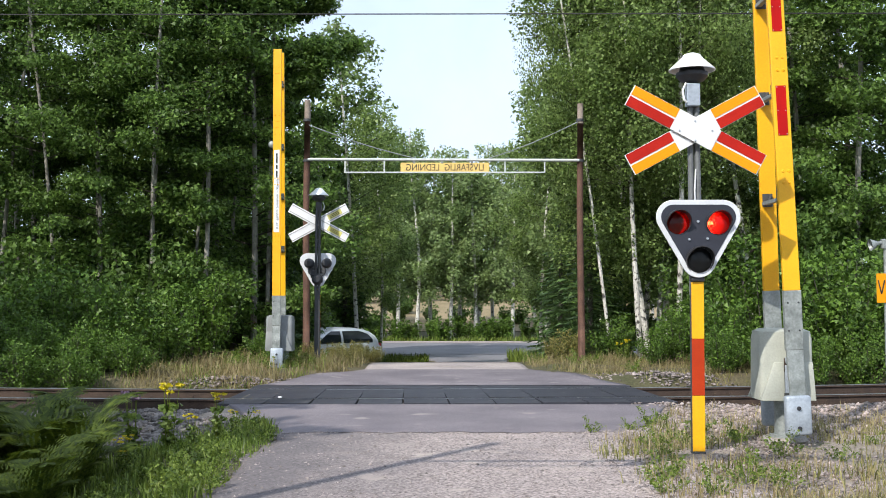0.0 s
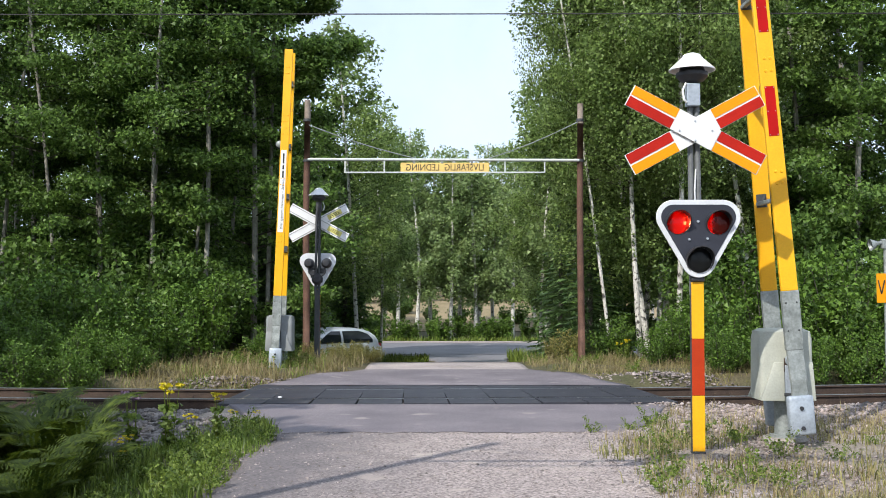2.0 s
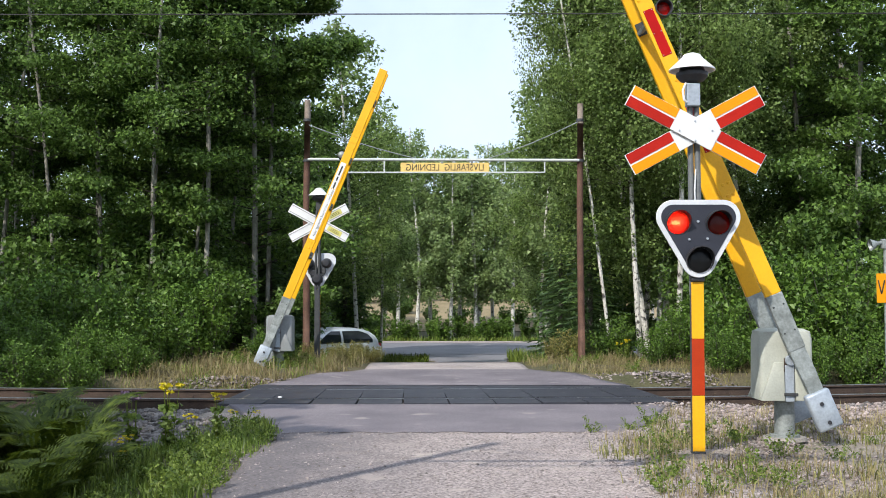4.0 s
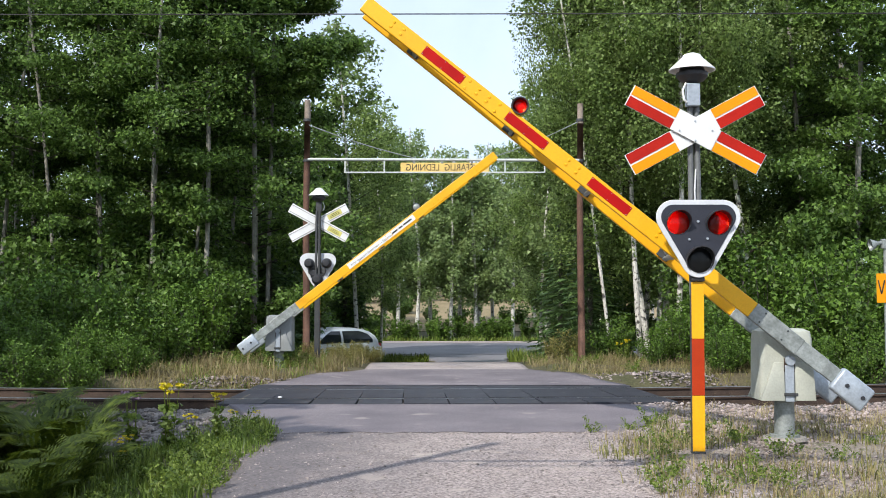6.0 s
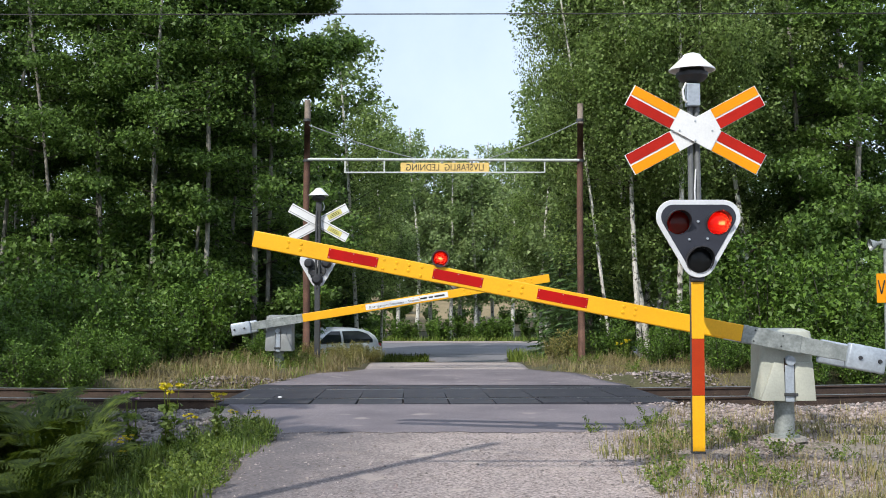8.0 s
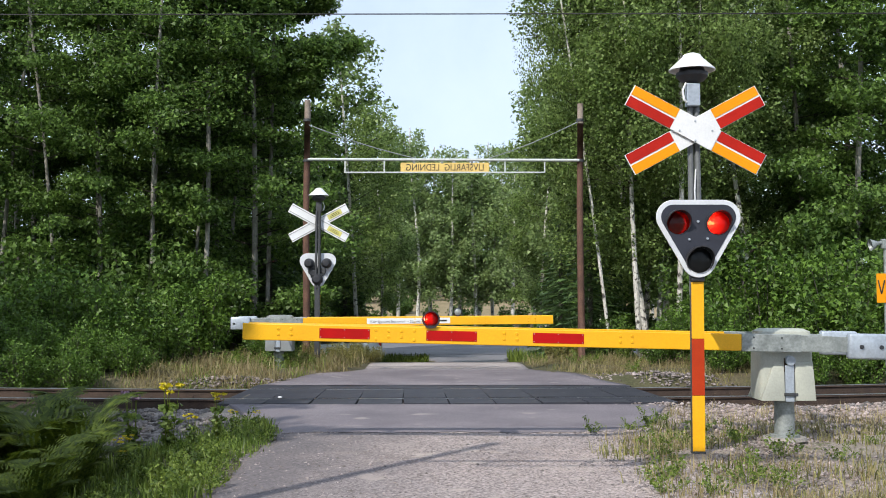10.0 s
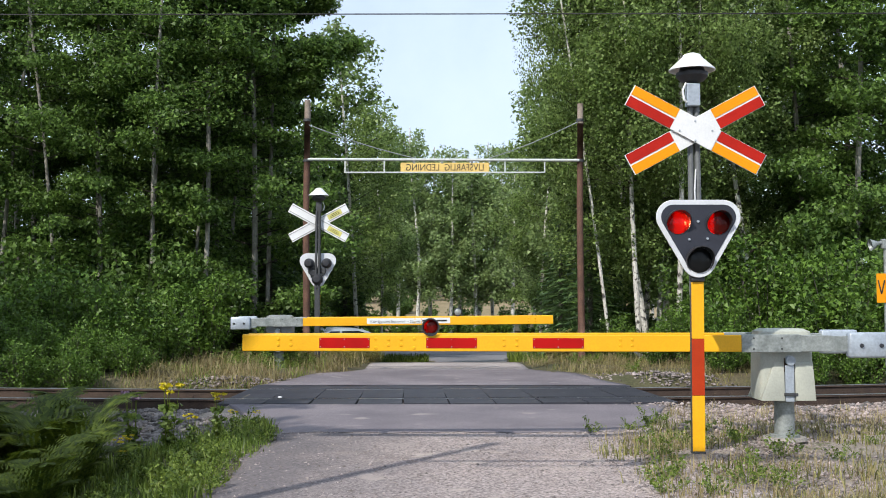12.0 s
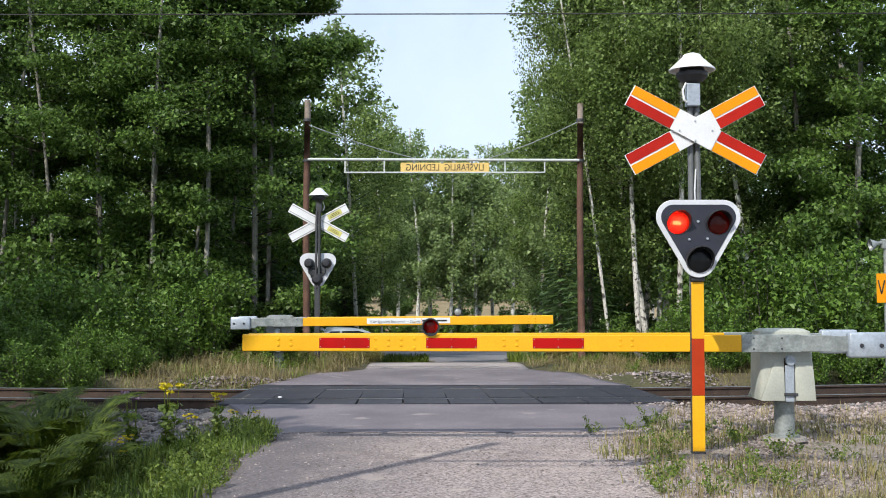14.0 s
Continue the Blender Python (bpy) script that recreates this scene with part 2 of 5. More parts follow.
GLOW_CORE = glow_mat("lit_lamp_filament", (1.0, 0.66, 0.34), 60.0)
SIGN_YELLOW = mat("faded_yellow_plate", (0.74, 0.52, 0.16), (0.64, 0.45, 0.15), 0.5, 0, 4, 50, 0.03, 0.1)
STICKER = mat("pale_yellow_sticker", (0.62, 0.58, 0.16), (0.55, 0.52, 0.18), 0.5, 0, 6, 60, 0, 0.06)
INK = mat("black_lettering", (0.03, 0.028, 0.026), None, 0.6, 0, 5, 60, 0, 0.1)
WIRE = mat("steel_wire", (0.22, 0.22, 0.22), None, 0.5, 0.6, 5, 50, 0, 0.1)


# ---- mesh helpers ----
def part(name, bm, material, parent=None, label=""):
    me = bpy.data.meshes.new(name)
    bm.to_mesh(me)
    bm.free()
    me.materials.append(material)
    ob = new(name, me)
    ob.parent = parent
    if label:
        tagged(ob, label)
    return ob


def thing(name, m, label, category, group="", kind=""):
    ob = new(name)
    ob.matrix_basis = m
    ob.empty_display_size = 0.2
    return tagged(ob, label, category, group, kind)


def box(bm, c, s, bevel=0.0, m=None):
    g = bmesh.ops.create_cube(bm, size=1.0)
    vs = g["verts"]
    mm = Matrix.Translation(c) @ Matrix.Diagonal((*s, 1))
    bmesh.ops.transform(bm, matrix=(m @ mm) if m else mm, verts=vs)
    if bevel:
        es = list({e for v in vs for e in v.link_edges})
        bmesh.ops.bevel(bm, geom=es, offset=bevel, segments=2, affect="EDGES", profile=0.5)
    return bm


def boxed(c, s, bevel=0.0, m=None):
    return box(bmesh.new(), c, s, bevel, m)


def rod(bm, p, q, r0, r1=None, seg=12, caps=True):
    p, q = Vector(p), Vector(q)
    r1 = r0 if r1 is None else r1
    way = q - p
    m = Matrix.Translation((p + q) / 2) @ way.to_track_quat("Z", "Y").to_matrix().to_4x4()
    bmesh.ops.create_cone(bm, cap_ends=caps, segments=seg, radius1=r0, radius2=r1, depth=way.length, matrix=m)
    return bm


def rodded(p, q, r0, r1=None, seg=12):
    return smooth(rod(bmesh.new(), p, q, r0, r1, seg))


def smooth(bm, limit=0.7):
    for f in bm.faces:
        f.smooth = True
    for e in bm.edges:
        if len(e.link_faces) == 2 and e.calc_face_angle(0) > limit:
            e.smooth = False
    return bm


def lathe(profile, seg=24):
    """A turned shape about z from (radius, height) pairs."""
    bm = bmesh.new()
    rings = []
    for r, z in profile:
        if r < 1e-5:
            rings.append([bm.verts.new((0, 0, z))])
        else:
            rings.append([bm.verts.new((r * math.cos(2 * math.pi * i / seg), r * math.sin(2 * math.pi * i / seg), z)) for i in range(seg)])
    for a, b in zip(rings, rings[1:]):
        for i in range(seg):
            j = (i + 1) % seg
            q = [a[i % len(a)], a[j % len(a)], b[j % len(b)], b[i % len(b)]]
            q = list(dict.fromkeys(q))
            if len(q) > 2:
                bm.faces.new(q)
    bmesh.ops.recalc_face_normals(bm, faces=bm.faces)
    return smooth(bm)


def slab(outline, y0, y1, bevel=0.0):
    """An upright slab: the outline in x and z, from y0 to y1."""
    bm = bmesh.new()
    a = [bm.verts.new((x, y0, z)) for x, z in outline]
    b = [bm.verts.new((x, y1, z)) for x, z in outline]
    n = len(a)
    bm.faces.new(a)
    bm.faces.new(b[::-1])
    for i in range(n):
        bm.faces.new((a[i], b[i], b[(i + 1) % n], a[(i + 1) % n]))
    bmesh.ops.recalc_face_normals(bm, faces=bm.faces)
    if bevel:
        bmesh.ops.bevel(bm, geom=[e for e in bm.edges], offset=bevel, segments=2, affect="EDGES", profile=0.5)
    return bm


def mesh_arrays(name, verts, faces, material, parent=None, smooth_faces=False):
    """Many triangles or quads at once, from arrays."""
    me = bpy.data.meshes.new(name)
    k = faces.shape[1]
    me.vertices.add(len(verts))
    me.vertices.foreach_set("co", verts.astype(np.float32).ravel())
    me.loops.add(faces.size)
    me.loops.foreach_set("vertex_index", faces.astype(np.int32).ravel())
    me.polygons.add(len(faces))
    me.polygons.foreach_set("loop_start", np.arange(0, faces.size, k, dtype=np.int32))
    me.polygons.foreach_set("loop_total", np.full(len(faces), k, dtype=np.int32))
    if smooth_faces:
        me.polygons.foreach_set("use_smooth", np.ones(len(faces), dtype=bool))
    me.update(calc_edges=True)
    me.materials.append(material)
    ob = new(name, me)
    ob.parent = parent
    return ob


def ss(a, b, v):
    t = np.clip((np.asarray(v, dtype=float) - a) / (b - a), 0, 1)
    return t * t * (3 - 2 * t)


def track_y(x):
    """The track's centre line, on a slight bend at the crossing."""
    u = np.asarray(x, dtype=float) + 2.0
    v = np.clip(u, -10.5, 10.5)
    return 15.76 + 0.0115 * v * v + 2 * 0.0115 * v * (u - v)


def ground_z(x, y):
    x, y = np.asarray(x, dtype=float), np.asarray(y, dtype=float)
    z = 0.06 * ss(1.5, 2.3, x) * (1 - ss(10.8, 12.2, y))
    z = z - 0.35 * (1 - ss(-4.6, -1.9, x)) * (1 - ss(11.6, 14.0, y))
    z = z + 0.06 * ss(17.6, 19, y) * (ss(1.6, 2.4, x) + 1 - ss(-2.4, -1.6, x)) * (1 - ss(22, 24, y))
    bed = ss(-2.35, -1.75, y - track_y(x)) * (1 - ss(1.75, 2.35, y - track_y(x)))
    side = ss(2.95, 3.15, x) + 1 - ss(-3.1, -2.9, x)
    z = z * (1 - bed * side) - 0.20 * bed * side
    z = z - 1.25 * ss(21.5, 38, y) + 2.2 * ss(64, 92, y) + 2.0 * ss(90, 130, y)
    return z


def lumps(x, y):
    return 0.035 * np.sin(x * 2.3 + 0.7 * y) * np.sin(y * 1.9 - 0.4 * x) + 0.02 * np.sin(x * 5.1 + 1.3) * np.sin(y * 4.7)


def sheet(name, xs, ys, zf, material, label, category):
    gx, gy = np.meshgrid(xs, ys)
    v = np.stack([gx, gy, zf(gx, gy)], -1).reshape(-1, 3)
    nx, ny = len(xs), len(ys)
    i, j = np.meshgrid(np.arange(nx - 1), np.arange(ny - 1))
    a = (j * nx + i).ravel()
    f = np.stack([a, a + 1, a + nx + 1, a + nx], -1)
    return tagged(mesh_arrays(name, v, f, material, smooth_faces=True), label, category, kind="structure")


def strip(name, left, right, ys, lift, material, label, nx=24, ragged=0.0):
    """A road surface between two edges given as functions of y, with a skirt; ragged: how far the first edge frays."""
    vs, n = [], nx + 3
    for y in ys:
        a, b = left(y), right(y)
        for k in range(n):
            u = min(max((k - 1) / nx, 0), 1)
            x = a + (b - a) * u
            z = float(ground_z(x, y)) + (lift if 0 < k < n - 1 else -0.12)
            fray = ragged * (math.sin(5.3 * x + 1) + 0.7 * math.sin(13.1 * x) + 0.5 * math.sin(29 * x + 2)) if y == ys[0] else 0
            vs.append((x, y + fray, z))
    i, j = np.meshgrid(np.arange(n - 1), np.arange(len(ys) - 1))
    a = (j * n + i).ravel()
    f = np.stack([a, a + 1, a + n + 1, a + n], -1)
    return tagged(mesh_arrays(name, np.array(vs), f, material, smooth_faces=True), label, "road", kind="structure")


def between(y0, x0, y1, x1):
    return lambda y: x0 + (x1 - x0) * (y - y0) / (y1 - y0)


# ---- ground, road and track ----
def build_ground():
    fine_x = np.arange(-14, 14.01, 0.2)
    fine_y = np.arange(4, 26.01, 0.2)
    xs = np.concatenate([[-900, -400, -150, -80, -50, -35, -25, -18], fine_x, [18, 25, 35, 50, 80, 150, 400, 900]])
    ys = np.concatenate([[-600, -200, -60, -20, -8, -2, 1, 2.5], fine_y, np.arange(27, 115, 1.5), [130, 170, 260, 500, 1200]])

    def zf(x, y):
        near = np.abs(x) < 14
        le = np.interp(y, [11.3, 14.25, 17.2, 20.6], [-1.72, -2.85, -2.9, -1.5])
        re = np.interp(y, [11.2, 11.3, 14.25, 17.2, 20.6], [1.75, 2.05, 2.97, 2.95, 1.65])
        road = ss(le, le + 0.25, x) * (1 - ss(re - 0.25, re, x)) * (y < 34)
        far_road = ss(32, 34, y) * (1 - ss(60.5, 61.5, y)) * np.where(y < 47, ss(-3.0, -2.0, x) * (1 - ss(3.0, 4.0, x)), 1)
        return ground_z(x, y) + np.where(near & (y < 30), lumps(x, y), 0) * (1 - road) - 0.05 * np.maximum(road, far_road)

    g = sheet("ground", xs, ys, zf, SOIL, "grassy soil ground with gravelly verges beside the road", "ground")
    g.data.materials.append(VERGE)
    rng = np.random.default_rng(2)
    gx, gy = np.meshgrid((xs[:-1] + xs[1:]) / 2, (ys[:-1] + ys[1:]) / 2)
    gx, gy = gx + rng.normal(size=gx.shape) * 0.15, gy + rng.normal(size=gx.shape) * 0.15
    stony = ((gx > 1.3) & (gx < 9) & (gy > 4) & (gy < 14.5)) | ((gy - track_y(gx) > -2.7) & (gy - track_y(gx) < 1.6) & (np.abs(gx) < 40)) | ((gx < -2.2) & (gx > -5.5) & (gy > 10.6) & (gy < 14))
    g.data.polygons.foreach_set("material_index", stony.astype(np.int32).ravel())
    ys1 = np.concatenate([np.arange(-12, 5, 0.25), np.arange(5, 11.7, 0.25)])
    strip("road", lambda y: -1.72 + 0.05 * math.sin(y * 3.1) + 0.03 * math.sin(y * 7.7), lambda y: 2.15 + 0.18 * math.sin(y * 1.9), ys1, 0.012, LANE, "pinkish gravel lane leading up to the rails")
    strip("pavement", between(11.3, -1.72, 14.25, -2.85), between(11.3, 2.05, 14.25, 2.97), np.arange(11.27, 14.3, 0.19), 0.018, ASPHALT,
          "worn grey asphalt apron before the rails", 80, 0.035)
    strip("pavement", between(17.2, -2.9, 20.6, -1.55), between(17.2, 2.95, 20.6, 1.7), np.arange(17.1, 20.8, 0.2), 0.016, ASPHALT,
          "worn grey asphalt apron behind the rails")
    strip("road", lambda y: -1.5 - 0.02 * (y - 20.6), lambda y: 1.65, np.arange(20.7, 24.5, 0.25), 0.014, GRAVEL, "pale gravel lane on the crest behind the rails")
    strip("road", lambda y: -1.5 + 1.2 * float(ss(36, 43, y)) - 5.0 * float(ss(44, 49, y)), lambda y: 1.7 + 0.9 * float(ss(36, 44, y)) + 4.0 * float(ss(45, 49, y)), np.arange(24.4, 49, 0.6), 0.02,
          FAR_ASPHALT, "dark asphalt side road running down to the highway")
    strip("road", lambda y: -200.0, lambda y: 200.0, np.arange(48, 59.6, 1.0), 0.03, FAR_ASPHALT, "grey asphalt highway behind the trees", 40)
    strip("verge", lambda y: -200.0, lambda y: 200.0, np.arange(59, 61.1, 0.5), 0.05, GRAVEL, "pale gravel shoulder along the highway", 40)
    strip("bank", lambda y: -120.0, lambda y: 120.0, np.arange(70, 112, 2.0), 0.06, STRAW_GROUND, "straw-coloured dry grass slope behind the birches", 40)


build_ground()


def build_rail(offset, name):
    xs = np.concatenate([np.arange(-60, -12, 4.0), np.arange(-12, 12.1, 0.5), np.arange(16, 61, 4.0)])
    prof = [(-0.065, -0.175), (-0.065, -0.160), (-0.012, -0.140), (-0.010, -0.045), (-0.036, -0.032), (-0.036, -0.004), (-0.030, 0.0),
            (0.030, 0.0), (0.036, -0.004), (0.036, -0.032), (0.010, -0.045), (0.012, -0.140), (0.065, -0.160), (0.065, -0.175)]
    bm = bmesh.new()
    rings = []
    for x in xs:
        y = float(track_y(x))
        s = float(track_y(x + 0.05) - track_y(x - 0.05)) / 0.1
        nrm = Vector((-s, 1, 0)).normalized()
        rings.append([bm.verts.new((x + nrm.x * (offset + a), y + nrm.y * (offset + a), b + 0.004)) for a, b in prof])
    head, body = bmesh.new(), bm
    for a, b in zip(rings, rings[1:]):
        for i in range(len(prof)):
            if i in (5, 6, 7):
                continue
            j = (i + 1) % len(prof)
            body.faces.new((a[i], a[j], b[j], b[i]))
    tops = [[head.verts.new(r[i].co) for i in (5, 6, 7, 8)] for r in rings]
    for a, b in zip(tops, tops[1:]):
        for i in range(3):
            head.faces.new((a[i], a[i + 1], b[i + 1], b[i]))
    bmesh.ops.recalc_face_normals(body, faces=body.faces)
    bmesh.ops.recalc_face_normals(head, faces=head.faces)
    rail = thing("rail", pose(0, 0, 0), "rusty steel railway rail with a polished head", "rail", "rails of the track")
    part("web", body, RAIL_RUST, rail, "rusty brown rail web and foot")
    part("running_head", head, RAIL_TOP, rail, "polished running surface")
    clip = None
    for x in CLIP_XS:
        y = float(track_y(x))
        s = float(track_y(x + 0.05) - track_y(x - 0.05)) / 0.1
        nrm = Vector((-s, 1, 0)).normalized()
        m = pose(x + nrm.x * offset, y + nrm.y * offset, -0.160, 0, 0, math.degrees(math.atan(s)))
        if clip is None:
            bm = boxed((0, -0.075, 0.012), (0.07, 0.06, 0.035), 0.006)
            rod(bm, (0, -0.080, 0.02), (0, -0.080, 0.065), 0.016, 0.016, 8)
            clip = part("rail_clip", bm, RAIL_RUST, rail, "rusty bolted rail clip")
            clip.matrix_basis = m
        else:
            o = clip.copy()
            scene.collection.objects.link(o)
            o.matrix_basis = m


CLIP_XS = [float(x) for x in np.arange(-17.5, 17.6, 0.65) if not -3.0 < x < 3.1]


def build_track():
    build_rail(-0.755, "rail")
    build_rail(0.755, "rail")
    bm0 = boxed((0, 0, 0), (0.24, 2.6, 0.16), 0.015)
    first = part("sleeper", bm0, WOOD_SLEEPER)
    tagged(first, "dark creosoted timber railway sleeper bedded in ballast", "sleeper", "sleepers under the rails")
    xs = CLIP_XS
    for k, x in enumerate(xs):
        s = float(track_y(x + 0.05) - track_y(x - 0.05)) / 0.1
        m = pose(x, float(track_y(x)), -0.25, 0, 0, math.degrees(math.atan(s)))
        if k == 0:
            first.matrix_basis = m
        else:
            copy_thing(first, m)


build_track()


def build_deck():
    deck = thing("crossing_deck", pose(0, 0, 0), "dark rubber crossing panels laid between and beside the rails", "crossing deck")

    def panel(width):
        bm = boxed((0, 0, 0), (0.596, width, 0.10), 0.004)
        ob = part("panel", bm, RUBBER, deck)
        return ob
    kinds = {"inner": (0.0, 1.36), "near": (-1.14, 0.66), "far": (1.14, 0.66)}
    for kind, (off, width) in kinds.items():
        first = None
        for k in range(10):
            x = -2.68 + 0.6 * k
            s = float(track_y(x + 0.05) - track_y(x - 0.05)) / 0.1
            nrm = Vector((-s, 1, 0)).normalized()
            m = pose(x + nrm.x * off, float(track_y(x)) + nrm.y * off, -0.04 + 0.003 * math.sin(k * 2.1 + off), 0.25 * math.sin(k * 1.7 + off), 0, math.degrees(math.atan(s)))
            if first is None:
                first = panel(width)
                first.matrix_basis = m
            else:
                o = first.copy()
                scene.collection.objects.link(o)
                o.matrix_basis = m


build_deck()


# ---- loose stones ----
def stones(name, pts, sizes, material, label, seed, kind_mesh="ico"):
    """Angular stones, each a squashed and jittered solid, as one mass."""
    rng = np.random.default_rng(seed)
    bm = bmesh.new()
    bmesh.ops.create_icosphere(bm, subdivisions=1, radius=1.0)
    base = np.array([v.co[:] for v in bm.verts])
    bmesh.ops.triangulate(bm, faces=bm.faces)
    tri = np.array([[v.index for v in f.verts] for f in bm.faces])
    bm.free()
    if kind_mesh == "octa":
        base = np.array([(1, 0, 0), (-1, 0, 0), (0, 1, 0), (0, -1, 0), (0, 0, 1), (0, 0, -1.0)])
        tri = np.array([(0, 2, 4), (2, 1, 4), (1, 3, 4), (3, 0, 4), (2, 0, 5), (1, 2, 5), (3, 1, 5), (0, 3, 5)])
    n = len(pts)
    v = base[None] * (1 + 0.28 * rng.normal(size=(n, len(base), 1)))
    v = v * np.stack([0.8 + 0.5 * rng.random(n), 0.8 + 0.5 * rng.random(n), 0.5 + 0.4 * rng.random(n)], -1)[:, None]
    a = rng.random(n) * 6.28
    ca, sa = np.cos(a)[:, None], np.sin(a)[:, None]
    x, y = v[..., 0] * ca - v[..., 1] * sa, v[..., 0] * sa + v[..., 1] * ca
    v = np.stack([x, y, v[..., 2]], -1) * sizes[:, None, None] + pts[:, None]
    f = (tri[None] + (np.arange(n) * len(base))[:, None, None]).reshape(-1, 3)
    ob = mesh_arrays(name, v.reshape(-1, 3), f, material)
    return tagged(ob, label, "stones", kind="stuff")


def scatter_stones():
    rng = np.random.default_rng(5)
    x = np.concatenate([rng.uniform(-8.0, 8.0, 9500), rng.uniform(-4.2, -2.2, 2500)])
    off = np.concatenate([rng.uniform(-2.7, 1.55, 9500), rng.uniform(-4.6, -1.5, 2500)])
    off = np.where((x < -2.2) & (x > -5.5) & (off < -1.5), -1.2 - 3.4 * rng.random(12000), off)
    y = track_y(x) + off
    keep = ((x < -2.95) | (x > 3.05) | ((x < -2.2) & (off < -2.9) & (x < -1.75 - 0.4 * (y - 11.4)))) & (np.abs(np.abs(off) - 0.755) > 0.13)
    keep &= ~((np.abs(off) < 0.6) & (rng.random(12000) < 0.4))
    x, y = x[keep], y[keep]
    z = ground_z(x, y) + lumps(x, y) * 0.5 + 0.01
    stones("ballast", np.stack([x, y, z], -1), rng.uniform(0.018, 0.048, len(x)), STONE, "grey and pinkish crushed ballast stones along the rails", 6)
    x = np.concatenate([rng.uniform(-1.2, 2.0, 4500), rng.uniform(-1.75, 1.8, 1200), rng.normal(2.3, 0.8, 5000), rng.normal(-1.75, 0.2, 800), rng.uniform(-1.7, 2.2, 900)])
    y = np.concatenate([rng.uniform(5.5, 11.4, 4500), rng.uniform(5.5, 11.4, 1200), rng.uniform(6.5, 13.6, 5000), rng.uniform(6, 11.5, 800), rng.normal(11.28, 0.06, 900)])
    on = (y < 11.42) | (x > 2.05 + 0.32 * (y - 11.3))
    x, y = x[on], y[on]
    z = ground_z(x, y) + 0.012
    stones("pebbles", np.stack([x, y, z], -1), 0.004 + 0.012 * rng.random(len(x)) ** 3 + 0.006 * (x > 1.4), PEBBLE, "small pale pebbles loose on the gravel lane", 7, "octa")


scatter_stones()


def scatter_verge_stones():
    rng = np.random.default_rng(15)
    n = 6500
    y = 14.3 - 3.6 * rng.random(n) ** 1.3
    x = 2.2 + 0.33 * np.maximum(0, y - 11.3) + 5.2 * rng.random(n) ** 1.2
    z = ground_z(x, y) + lumps(x, y) * 0.8 + 0.012
    stones("verge_stones", np.stack([x, y, z], -1), 0.010 + 0.026 * rng.random(n) ** 1.5, VERGE_STONE, "pinkish crushed stones spilling over the verge", 16)
    n = 2600
    x, y = 1.7 + 1.6 * rng.random(n), rng.uniform(6.4, 11.2, n)
    z = ground_z(x, y) + lumps(x, y) * 0.5 + 0.012
    stones("verge_stones", np.stack([x, y, z], -1), 0.006 + 0.013 * rng.random(n) ** 2, VERGE_STONE, "small pinkish stones along the edge of the lane", 17, "octa")


scatter_verge_stones()


def build_heaps():
    rng = np.random.default_rng(12)
    for cx, cy, sx, sy in ((3.7, 18.45, 0.55, 0.22), (-3.5, 17.95, 0.45, 0.20), (3.35, 13.9, 0.35, 0.35)):
        n = 420
        x, y = cx + rng.normal(size=n) * sx, cy + rng.normal(size=n) * sy
        h = 0.10 * np.exp(-((x - cx) / sx) ** 2 / 2 - ((y - cy) / sy) ** 2 / 2)
        stones("gravel_heap", np.stack([x, y, ground_z(x, y) + h * rng.random(n)], -1), rng.uniform(0.012, 0.030, n), PEBBLE, "low heap of pale crushed stones beside the panels", 13)


build_heaps()


# ---- warning signal ----
def rounded(points, r, n=6):
    out = []
    k = len(points)
    for i in range(k):
        p, a, b = Vector(points[i]), Vector(points[i - 1]), Vector(points[(i + 1) % k])
        u, v = (a - p).normalized(), (b - p).normalized()
        half = u.angle(v) / 2
        d = r / math.tan(half)
        c = p + (u + v).normalized() * (r / math.sin(half))
        s, e = p + u * d - c, p + v * d - c
        a0, turn = math.atan2(s.y, s.x), 0.0
        turn = (math.atan2(e.y, e.x) - a0 + math.pi) % (2 * math.pi) - math.pi
        for j in range(n + 1):
            w = a0 + turn * j / n
            out.append((c.x + r * math.cos(w), c.y + r * math.sin(w)))
    return out


def lamp_lens(radius, depth=0.03):
    bm = lathe([(radius, 0.0), (radius * 0.92, depth * 0.45), (radius * 0.7, depth * 0.75), (radius * 0.35, depth * 0.95), (0, depth)], 24)
    bmesh.ops.rotate(bm, matrix=Matrix.Rotation(radians(90), 3, "X"), verts=bm.verts)
    return bm


def hood_mesh(radius, length):
    """A visor over the upper three quarters of a lamp."""
    bm = bmesh.new()
    n = 26
    rows = []
    for r in (radius, radius - 0.008):
        a, b = [], []
        for i in range(n + 1):
            t = radians(-40 + 260 * i / n)
            cut = length * (0.35 + 0.65 * max(0, math.sin(t)) ** 0.7) if math.sin(t) > 0 else length * 0.35 * (1 + math.sin(t))
            a.append(bm.verts.new((r * math.cos(t), 0, r * math.sin(t))))
            b.append(bm.verts.new((r * math.cos(t), -max(cut, 0.01), r * math.sin(t))))
        rows.append((a, b))
    (a0, b0), (a1, b1) = rows
    for i in range(n):
        bm.faces.new((a0[i], a0[i + 1], b0[i + 1], b0[i]))
        bm.faces.new((a1[i + 1], a1[i], b1[i], b1[i + 1]))
        bm.faces.new((b0[i], b0[i + 1], b1[i + 1], b1[i]))
    bmesh.ops.recalc_face_normals(bm, faces=bm.faces)
    return smooth(bm)


